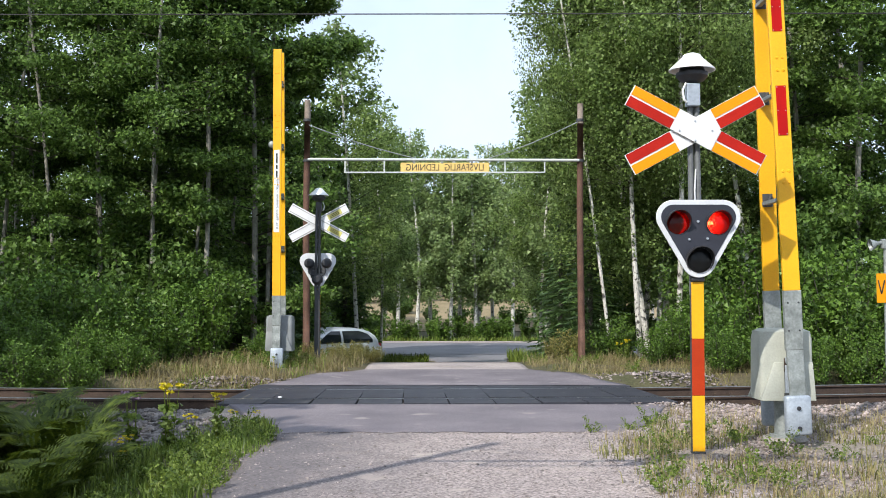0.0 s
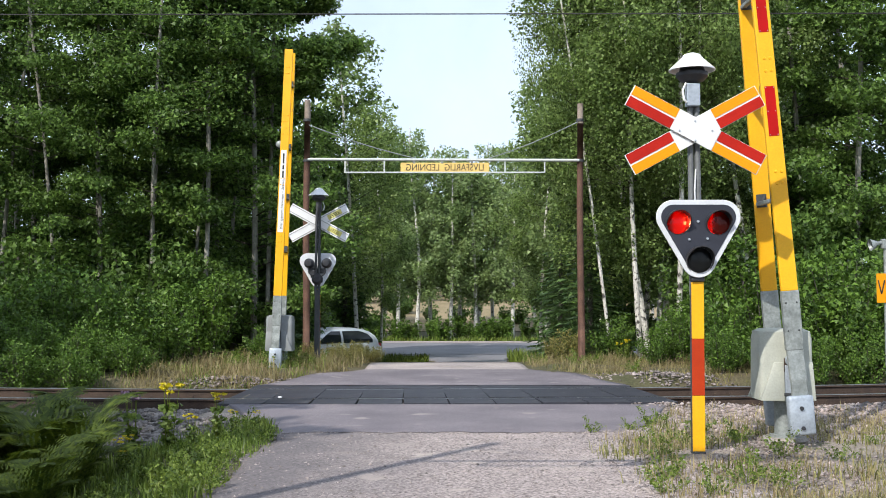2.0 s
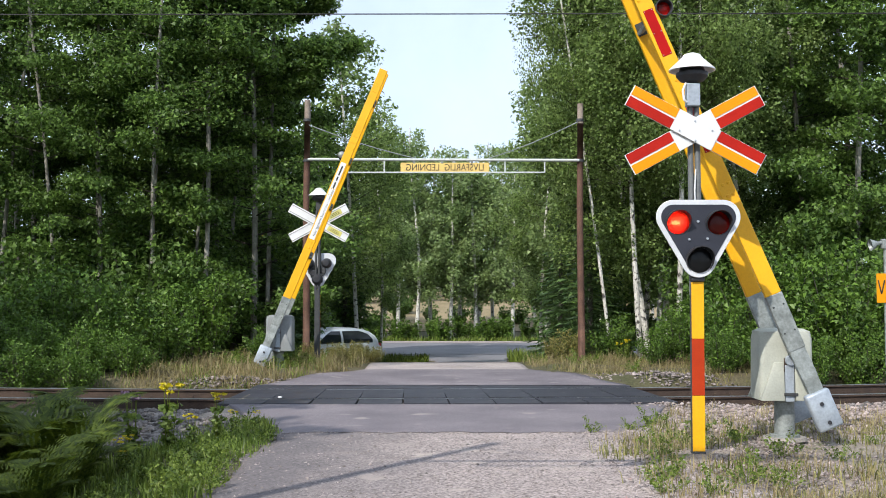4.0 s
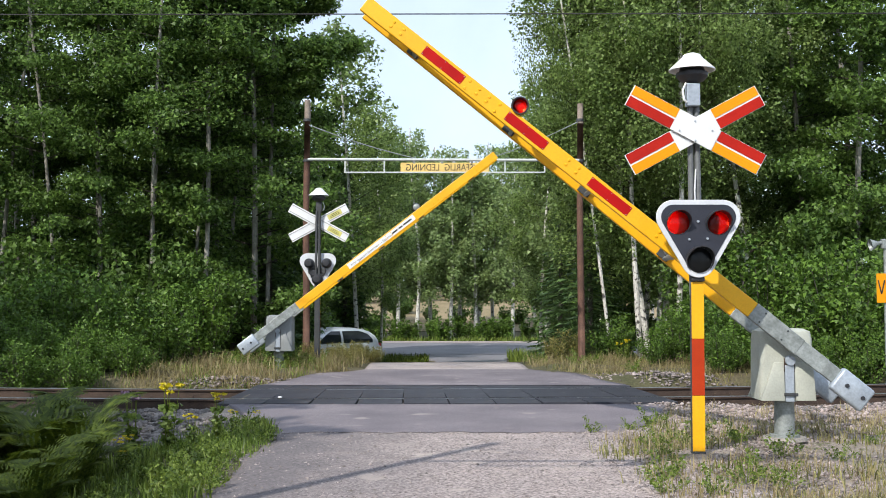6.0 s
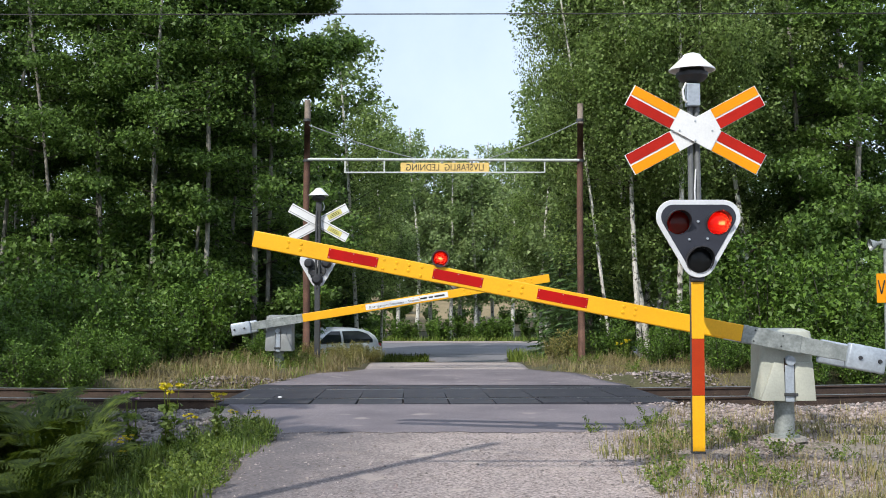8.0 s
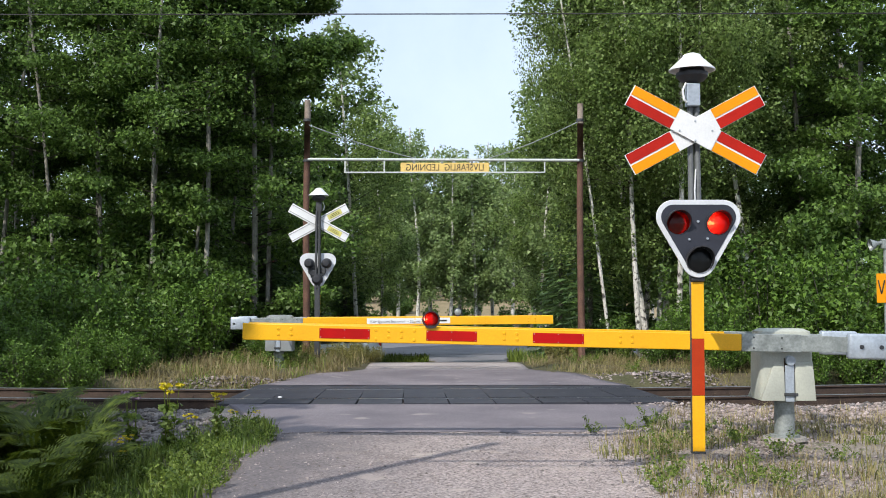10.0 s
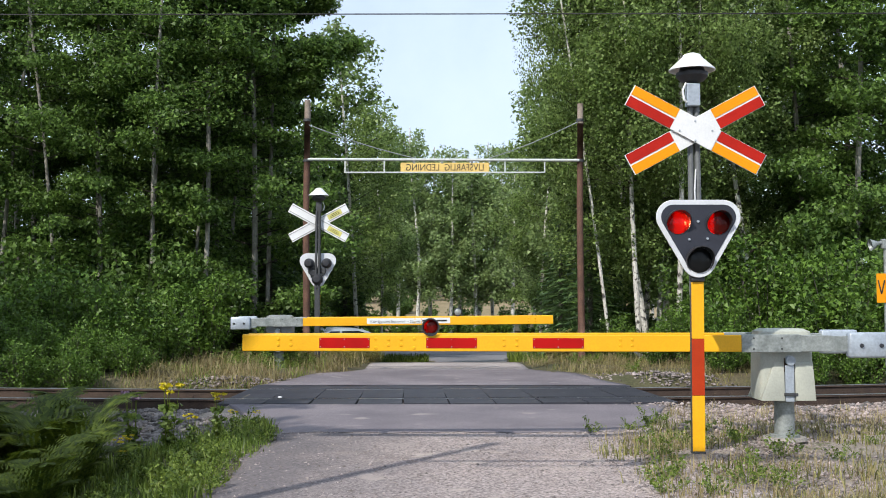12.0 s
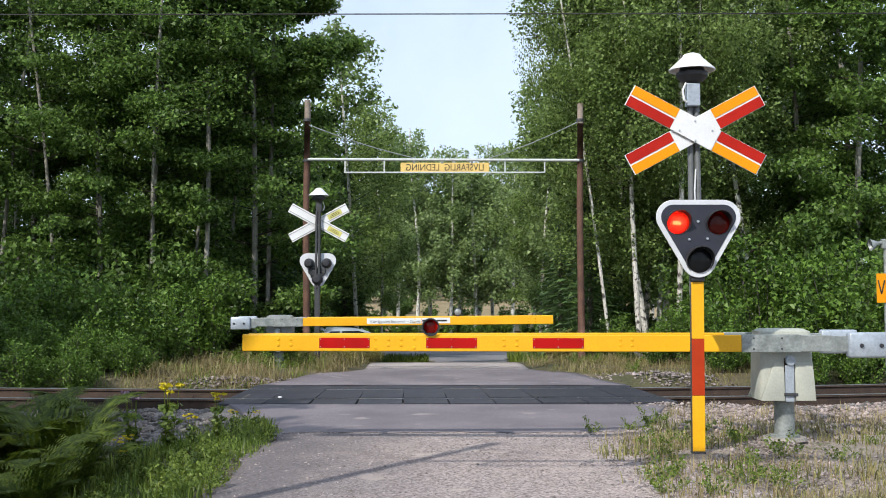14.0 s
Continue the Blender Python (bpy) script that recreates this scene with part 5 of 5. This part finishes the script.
def grow_grass():
    rng = np.random.default_rng(9)
    # green verge left of the lane, ragged towards the gravel
    x, y = clumped(rng, 14000, -2.9, -1.72, 5.5, 12.3, 240, 0.12)
    k = (x < -1.6 - 0.25 * rng.random(14000)) 
    k &= (y < 11.2) | (x < -1.70 - 0.38 * (y - 11.3))
    grass("grass", x[k], y[k], 0.04 + 0.11 * rng.random(k.sum()), GRASS_GREEN, "short green grass on the verge beside the lane", 1, 0.8)
    x, y = clumped(rng, 9000, -7.5, -2.6, 5.5, 10.4, 110, 0.22)
    grass("grass", x, y, 0.10 + 0.18 * rng.random(9000), GRASS_GREEN, "tall green grass on the near bank", 2, 0.6)
    # sparse dry and green tufts right of the lane
    x, y = clumped(rng, 8000, 1.7, 6.5, 6.0, 13.4, 170, 0.13)
    k = off_rails(x, y) & (x > 1.45) & ((y < 11.2) | (x > 2.15 + 0.33 * (y - 11.3)))
    k &= (np.hypot(x - 2.21, y - 9.2) > 0.3) & (np.hypot(x - 3.26, y - 10.0) > 0.45)
    grass("grass", x[k], y[k], 0.10 + 0.14 * rng.random(k.sum()), GRASS_DRY, "dry straw-coloured tufts on the gravelly verge", 3, 1.5, 0.0035)
    x, y = clumped(rng, 9000, 1.6, 6.5, 6.0, 12.2, 110, 0.16)
    k = off_rails(x, y) & (x > 1.35) & ((y < 11.35) | (x > 2.10 + 0.33 * (y - 11.3)))
    k &= (np.hypot(x - 2.21, y - 9.2) > 0.35) & (np.hypot(x - 3.26, y - 10.0) > 0.5)
    grass("grass", x[k], y[k], 0.05 + 0.10 * rng.random(k.sum()), GRASS_OLIVE, "sparse olive green tufts on the gravelly verge", 4, 0.8, 0.005)
    # far verges
    x, y = clumped(rng, 22000, -5.3, -1.7, 17.5, 23.8, 420, 0.17)
    k = off_rails(x, y) & (x < -1.62 - 0.42 * np.maximum(0, 20.6 - y)) & (y < 24.2) & ~((np.abs(x + 3.0) < 0.32) & (np.abs(y - 19.6) < 0.9))
    grass("grass", x[k], y[k], (0.06 + 0.40 * rng.random(k.sum()) ** 2) * (0.35 + 0.9 * patch(x[k], y[k])), GRASS_DRY, "tall straw-coloured grass behind the rails", 5, 2.0, 0.0040)
    x, y = clumped(rng, 5500, -9.5, -1.7, 17.5, 25, 120, 0.16)
    k = off_rails(x, y) & (x < -1.62 - 0.42 * np.maximum(0, 20.6 - y))
    grass("grass", x[k], y[k], 0.08 + 0.20 * rng.random(k.sum()), GRASS_GREEN, "green grass and weeds behind the rails", 6, 1.7, 0.006)
    x, y = clumped(rng, 14000, 1.8, 6.5, 18.8, 24, 300, 0.16)
    k = off_rails(x, y) & (x > 1.72 + 0.42 * np.maximum(0, 20.6 - y))
    grass("grass", x[k], y[k], (0.05 + 0.34 * rng.random(k.sum()) ** 2) * (0.3 + 0.9 * patch(x[k], y[k])), GRASS_DRY, "tall straw-coloured grass beside the brown pole", 7, 1.9, 0.0032)
    x, y = clumped(rng, 8000, 1.8, 9.0, 18.2, 26, 150, 0.16)
    k = off_rails(x, y) & (x > 1.72 + 0.42 * np.maximum(0, 20.6 - y))
    grass("grass", x[k], y[k], 0.05 + 0.13 * rng.random(k.sum()), GRASS_OLIVE, "olive green weeds beside the brown pole", 8, 1.7, 0.006)
    x = np.concatenate([rng.uniform(-4.5, -1.8, 5000), rng.uniform(1.9, 4.5, 5000)])
    y = rng.uniform(23.5, 34, 10000)
    grass("grass", x, y, 0.14 + 0.16 * rng.random(10000), GRASS_GREEN, "green roadside grass below the crest", 9, 0.6, 0.010)
    x, y = rng.uniform(-4.2, -0.6, 3500), rng.uniform(42.6, 46.5, 3500)
    grass("grass", x, y, 0.06 + 0.22 * rng.random(3500) ** 1.5, LEAF_FERN, "dull green grass wedge at the road junction", 11, 1.4, 0.018)
    x, y = rng.uniform(2.7, 5.5, 3000), rng.uniform(38, 46, 3000)
    grass("grass", x, y, 0.3 + 0.3 * rng.random(3000), GRASS_GREEN, "green grass at the corner of the junction", 12, 0.7, 0.018)
    x, y = rng.uniform(-22, 22, 9000), rng.uniform(60.8, 64, 9000)
    grass("grass", x, y, 0.10 + 0.38 * rng.random(9000) ** 2, GRASS_GREEN, "bright green grass strip along the highway", 10, 1.3, 0.03)


grow_grass()


def build_fern(seed, m, fronds=15, length=0.8):
    rng = np.random.default_rng(seed)
    t = thing("fern", m, "dark green fern with arching feathery fronds on the bank", "fern", "ferns on the near bank")
    for k in range(fronds):
        a = k * 2.4 + rng.normal() * 0.3
        d = np.array([math.cos(a), math.sin(a), 0])
        e = np.array([-math.sin(a), math.cos(a), 0])
        L = length * rng.uniform(0.55, 1.2)
        rise, out = L * rng.uniform(0.65, 1.15), L * rng.uniform(0.35, 0.80)
        vs = []

        def spine(u):
            return d * out * u ** 1.3 + np.array([0, 0, rise * (1.6 * u - 0.85 * u * u)])
        n = 19
        for i in range(n):
            u = 0.22 + 0.78 * i / n
            c, c2 = spine(u), spine(min(1, u + 0.02))
            fw = (c2 - c) / (np.linalg.norm(c2 - c) + 1e-9)
            pl = L * 0.30 * math.sin(math.pi * (0.12 + 0.88 * (1 - (u - 0.22) / 0.78)) * 0.62)
            for s in (-1, 1):
                way = e * s + fw * (0.35 + 0.08 * rng.normal()) + np.array([0, 0, -0.12 + 0.10 * rng.normal()])
                way /= np.linalg.norm(way)
                m_ = 6
                for j in range(m_):
                    w = (j + 0.3) / m_
                    q = c + way * pl * w
                    sz = 0.043 * (1.15 - w) * L / 0.8 * rng.uniform(0.7, 1.2)
                    for r in (-1, 1):
                        tip = q + fw * r * sz * 1.3 + way * sz * 0.7
                        vs += [q - way * sz * 0.35, q + way * sz * 0.45, tip]
        v = np.array(vs)
        tagged(mesh_arrays("frond", v, np.arange(len(v)).reshape(-1, 3), LEAF_FERN, t), kind="stuff")
    return t


def build_flower(seed, m, height=0.55, petals=None, label="yellow ragwort in bloom with feathery green leaves", name="ragwort"):
    rng = np.random.default_rng(seed)
    t = thing(name, m, label, "wild flower", "wild flowers beside the lane")
    cs = []
    for k in range(5):
        a = rng.random() * 6.28
        q = Vector((math.cos(a) * 0.09 * (0.5 + rng.random()), math.sin(a) * 0.09, height * rng.uniform(0.8, 1.05)))
        part("stem", rod(bmesh.new(), (q.x * 0.2, q.y * 0.2, -0.05), q, 0.005, 0.003, 5, False), LEAF_FERN, t)
        cs.append(q)
        v, f = leaf_cloud(rng, np.array([q[:]]), np.array([0.046]), 34, 0.026, 0, 0.45)
        mesh_arrays("flower_head", v, f, petals or FLOWER, t)
    c = np.array([[q.x * u, q.y * u, q.z * u] for q in cs for u in (0.3, 0.5, 0.7)])
    v, f = leaf_cloud(rng, c, np.full(len(c), 0.07), 150, 0.055, 0, 0.8)
    mesh_arrays("foliage", v, f, GRASS_GREEN, t)
    return t


def build_weed(seed, m):
    """A low sprawling plant: stalks leaning out, with leaves along them."""
    rng = np.random.default_rng(seed)
    t = thing("weed", m, "low light green weed sprawling on the verge", "weed", "weeds on the verges")
    cs = []
    for k in range(9):
        a, r, h = k * 2.4 + rng.normal() * 0.4, rng.uniform(0.05, 0.20), rng.uniform(0.08, 0.26)
        q = Vector((math.cos(a) * r, math.sin(a) * r, h))
        part("stalk", rod(bmesh.new(), (0, 0, -0.03), q, 0.004, 0.002, 4, False), GRASS_GREEN, t)
        cs += [(q.x * u, q.y * u, q.z * u) for u in (0.4, 0.65, 0.85, 1.0)]
    v, f = leaf_cloud(rng, np.array(cs), np.full(len(cs), 0.045), 230, 0.024, 0, 0.7)
    v[:, 2] = np.maximum(v[:, 2], 0.005)
    mesh_arrays("foliage", v, f, GRASS_GREEN, t)
    return t


def grow_weeds():
    rnd = random.Random(3)
    fern = build_fern(1, pose(-3.0, 8.7, float(ground_z(-3.0, 8.7)) - 0.03), 15, 0.66)
    fern2 = build_fern(2, pose(-3.6, 9.3, float(ground_z(-3.6, 9.3)) - 0.03), 16, 0.84)
    for x, y in ((-2.75, 7.9), (-3.3, 7.7), (-3.9, 8.5), (-2.65, 7.0), (-4.3, 9.3), (-3.1, 6.9), (-3.4, 8.9), (-2.9, 8.2), (-3.9, 10.1), (-4.5, 10.5), (-5.2, 10.3), (-3.35, 9.9), (-4.8, 9.5), (-5.0, 8.6), (-4.1, 11.0), (-4.9, 11.3), (-5.6, 11.2), (-3.55, 10.6), (-6.1, 10.6), (-5.4, 12.0), (-6.2, 12.2)):
        copy_thing(rnd.choice((fern, fern2)), pose(x, y, float(ground_z(x, y)) - 0.04, 0, 0, rnd.uniform(0, 360)))
    fl = build_flower(5, pose(-2.45, 9.6, float(ground_z(-2.45, 9.6)) + 0.02), 0.66)
    for x, y, s in ((-2.2, 10.5, 0.75), (-2.62, 9.0, 0.5), (-2.15, 11.1, 0.4), (-1.95, 11.3, 0.35), (-2.75, 9.2, 0.45), (-2.85, 8.7, 0.5), (-2.55, 8.6, 0.42), (-3.75, 8.3, 0.6), (-2.3, 9.9, 0.55), (3.75, 22.0, 0.7), (3.65, 22.3, 0.6)):
        o = copy_thing(fl, pose(x, y, float(ground_z(x, y)), 0, 0, rnd.uniform(0, 360)))
        o.scale = (s, s, s)
    build_flower(6, pose(-2.72, 9.5, float(ground_z(-2.72, 9.5))), 0.74, PURPLE, "purple willowherb in bloom on the bank", "willowherb")
    weed = build_weed(41, pose(0, 0, -3))
    first = True
    spots = [(2.8, 10.4), (2.75, 10.1), (2.55, 10.7), (1.95, 11.28), (2.2, 11.5), (1.55, 11.27), (2.45, 12.1), (1.75, 8.4), (2.5, 8.8), (2.9, 9.3), (3.3, 9.0), (1.6, 7.9), (1.9, 7.6), (2.45, 7.8),
             (-1.9, 11.0), (-2.0, 10.3), (-1.95, 9.5), (-1.85, 8.6), (-2.1, 8.2), (-1.9, 7.6), (-2.2, 11.8), (-2.5, 11.9), (-2.3, 7.0), (-3.2, 19.9), (-2.8, 20.1), (-2.4, 20.5), (-2.6, 21.0), (-3.5, 20.2), (3.4, 19.2), (2.6, 21.2), (3.1, 22.0)]
    for k in range(16):
        x, y = rnd.uniform(1.8, 4.6), rnd.uniform(6.9, 10.4)
        if math.hypot(x - 3.26, y - 9.9) > 0.6:
            spots.append((x, y))
    for k in range(26):
        spots.append((rnd.uniform(-2.35, -1.72), rnd.uniform(6.8, 11.0)))
    for k in range(16):
        spots.append((rnd.uniform(-4.2, -2.2), rnd.uniform(19.6, 22.5)))
    for x, y in spots:
        m = pose(x, y, float(ground_z(x, y)), 0, 0, rnd.uniform(0, 360))
        o = weed if first else copy_thing(weed, m)
        first = False
        o.matrix_basis = m
        s = rnd.uniform(0.55, 1.05) * (1.6 if y > 18 else 1)
        o.scale = (s, s, s)


grow_weeds()


# ---- parked car ----
def build_car(m):
    car = thing("car", m, "silver hatchback car parked beside the side road", "car")
    # body sides: outline along the length, front at -x
    low = [(-2.0, 0.28), (-2.05, 0.55), (-1.95, 0.72), (-1.0, 0.92), (1.85, 0.96), (1.98, 0.80), (2.0, 0.40), (1.9, 0.26)]
    bm = slab(low, -0.84, 0.84, 0.05)
    part("body", smooth(bm, 0.6), CAR_PAINT, car, "silver painted body")
    bm = bmesh.new()
    rings = []
    for z, x0, x1, w in ((0.90, -1.15, 1.95, 0.81), (1.08, -0.86, 1.90, 0.78), (1.22, -0.62, 1.80, 0.74), (1.36, -0.34, 1.60, 0.68), (1.44, -0.14, 1.38, 0.63), (1.50, 0.06, 1.05, 0.54), (1.525, 0.25, 0.78, 0.36)):
        pts = rounded([(x0, -w), (x1, -w), (x1, w), (x0, w)], 0.14, 4)
        rings.append([bm.verts.new((x, y, z)) for x, y in pts])
    for a, b in zip(rings, rings[1:]):
        for i in range(len(a)):
            j = (i + 1) % len(a)
            bm.faces.new((a[i], a[j], b[j], b[i]))
    bm.faces.new(rings[-1])
    bmesh.ops.recalc_face_normals(bm, faces=bm.faces)
    part("cabin", smooth(bm, 0.8), CAR_PAINT, car, "silver roof and pillars")

    def pane(quad, name):
        b = bmesh.new()
        vs = [Vector(q) for q in quad]
        nrm = (vs[1] - vs[0]).cross(vs[3] - vs[0]).normalized()
        if nrm.dot(sum(vs, Vector()) / 4 - Vector((0.3, 0, 0.9))) < 0:
            nrm = -nrm
        f = [b.verts.new(v + nrm * 0.014) for v in vs]
        g = [b.verts.new(v - nrm * 0.02) for v in vs]
        b.faces.new(f)
        b.faces.new(g[::-1])
        for i in range(4):
            b.faces.new((f[i], g[i], g[(i + 1) % 4], f[(i + 1) % 4]))
        bmesh.ops.recalc_face_normals(b, faces=b.faces)
        part(name, b, GLASS, car, "dark reflecting glass")
    pane([(-1.10, -0.66, 0.95), (-1.10, 0.66, 0.95), (-0.26, 0.54, 1.39), (-0.26, -0.54, 1.39)], "windscreen")
    pane([(1.90, -0.62, 1.0), (1.90, 0.62, 1.0), (1.60, 0.50, 1.36), (1.60, -0.50, 1.36)], "rear_window")
    for s in (-1, 1):
        for slants in (((-0.72, 0.30), (-0.52, 0.30), (-0.28, 0.30), (-0.06, 0.30)), ((0.40, 1.62), (0.40, 1.62), (0.40, 1.45), (0.40, 1.10))):
            b = bmesh.new()
            rows = []
            for (xa, xb), (z, w) in zip(slants, ((0.97, 0.802), (1.10, 0.783), (1.28, 0.727), (1.40, 0.668))):
                rows.append([b.verts.new((xa + (xb - xa) * i / 4, s * (w + d), z)) for d in (0.012, -0.03) for i in range(5)])
            for p, q in zip(rows, rows[1:]):
                for i in (0, 1, 2, 3, 5, 6, 7, 8):
                    b.faces.new((p[i], p[i + 1], q[i + 1], q[i]))
                for i, j in ((0, 5), (4, 9)):
                    b.faces.new((p[i], p[j], q[j], q[i]))
            for r in (rows[0], rows[-1]):
                b.faces.new(r[:5] + r[9:4:-1])
            bmesh.ops.recalc_face_normals(b, faces=b.faces)
            part("side_window", b, GLASS, car, "dark reflecting glass")
        bm = boxed((-0.75, s * 0.93, 1.0), (0.12, 0.20, 0.14), 0.03)
        part("wing_mirror", smooth(bm), CAR_PAINT, car)
        part("headlight", boxed((-1.97, s * 0.62, 0.68), (0.12, 0.32, 0.14), 0.03), WHITE, car, "clear headlight")
        part("tail_light", boxed((1.93, s * 0.72, 0.82), (0.10, 0.16, 0.24), 0.02), RED, car, "red tail light")
        for x in (-1.3, 1.25):
            w = part("wheel", smooth(rod(bmesh.new(), (x, s * 0.66, 0.31), (x, s * 0.86, 0.31), 0.31, 0.31, 24)), BLACK, car, "black tyre")
            part("rim", smooth(rod(bmesh.new(), (x, s * 0.85, 0.31), (x, s * 0.872, 0.31), 0.2, 0.18, 18)), ALU, w, "alloy rim")
    return car


build_car(pose(-4.35, 39.0, float(ground_z(-4.35, 39.0)) - 0.02, 0, 0, 36))


# ---- marker post by the track ----
def build_marker():
    t = thing("track_marker", pose(7.59, 18.4, 0.0), "grey marker post with a yellow plate and a horn lamp", "marker post")
    part("post", rodded((0, 0, -0.4), (0, 0, 2.25), 0.035, 0.035, 12), GALV, t, "grey steel tube")
    plate = part("plate", boxed((-0.10, -0.045, 1.56), (0.16, 0.012, 0.50), 0.004), ORANGE, t, "orange-yellow plate with a letter")
    for sgn in (-1, 1):
        mm = Matrix.Translation((-0.10 + sgn * 0.028, -0.054, 1.58)) @ Matrix.Rotation(sgn * radians(13), 4, "Y")
        part("letter_stroke", boxed((0, 0, 0), (0.022, 0.004, 0.24), 0, mm), INK, plate)
    bm = lathe([(0.10, 0.0), (0.085, 0.05), (0.03, 0.14), (0.03, 0.24), (0, 0.24)], 18)
    bmesh.ops.rotate(bm, matrix=Matrix.Rotation(radians(78), 3, "Y"), verts=bm.verts)
    bmesh.ops.translate(bm, vec=(-0.26, 0, 2.30), verts=bm.verts)
    part("lamp_shade", bm, GALV, t, "grey flared lamp shade")
    part("lamp_body", boxed((0.0, 0, 2.32), (0.14, 0.12, 0.17), 0.015), GALV, t)


build_marker()


def build_stud():
    t = thing("road_stud", pose(-2.25, 14.88, 0.012), "small white plastic stud lying on the rubber panels", "road stud")
    part("cap", boxed((0, 0, 0.025), (0.055, 0.04, 0.025), 0.008), WHITE, t, "white cap")
    part("base", boxed((0, 0, 0.006), (0.06, 0.05, 0.02), 0.004), BLACK, t, "black base")


build_stud()


# ---- what moves ----
def motions():
    def fall(t, rows):
        for (a, p), (b, q) in zip(rows, rows[1:]):
            if t <= b:
                return p + (q - p) * (t - a) / (b - a)
        return rows[-1][1]

    def boom_of(barrier):
        return next(o for o in barrier.children if o.name.startswith("boom"))
    for barrier, angles in ((barrier_near, NEAR_ANGLES), (barrier_far, FAR_ANGLES)):
        boom = boom_of(barrier)
        walk(boom, [(t, pose(0, 0, 0.93, 0, a, 0)) for t, a in angles])
    # the two lamps of a signal, and the boom lamp, turn their lit face forward in turn
    period, first = 0.7135, 0.45

    def blink(disc, phase):
        c = disc.location.copy()
        rows = []
        t = 0.0
        while t < 14.001:
            a = 360 * ((t - first) / period + phase)
            rows.append((t, pose(c.x, c.y, c.z, 0, 0, a)))
            t += 0.1
        walk(disc, rows)
    for sig in (signal_near, signal_far):
        shield = next(o for o in sig.children if o.name.startswith("shield"))
        discs = sorted((o for o in shield.children if o.name.startswith("flasher")), key=lambda o: o.location.x)
        blink(discs[0], 0.0)
        blink(discs[1], 0.5)
    for barrier in (barrier_near, barrier_far):
        blink(next(o for o in boom_of(barrier).children if o.name.startswith("lamp_flasher")), 0.42)


NEAR_ANGLES = ((0.0, 88.1), (0.5, 88.2), (1.0, 88.7), (1.5, 87.6), (2.0, 85.6), (2.5, 82.9), (3.0, 78.7), (3.2, 76.8), (4.2, 64.6), (5.3, 49.4), (5.5, 46.5), (6.0, 38.9),
               (6.5, 31.8), (7.0, 24.4), (7.5, 17.7), (8.0, 11.0), (8.2, 8.7), (8.7, 4.2), (9.3, 1.9), (10.3, 0.5), (10.5, 0.0), (12.0, 0.0), (14.0, 0.0))
FAR_ANGLES = ((0.0, 90.4), (0.5, 90.5), (1.0, 91.2), (1.5, 90.2), (2.0, 88.0), (2.5, 85.1), (3.0, 80.1), (3.2, 78.0), (4.2, 64.5), (5.3, 48.4), (5.5, 45.6), (6.0, 37.6),
              (6.5, 30.4), (7.0, 22.7), (7.5, 15.9), (8.0, 9.2), (8.2, 7.0), (8.7, 3.2), (9.3, 1.2), (10.0, 0.5), (10.5, 0.5), (12.0, 0.5), (14.0, 0.5))
motions()
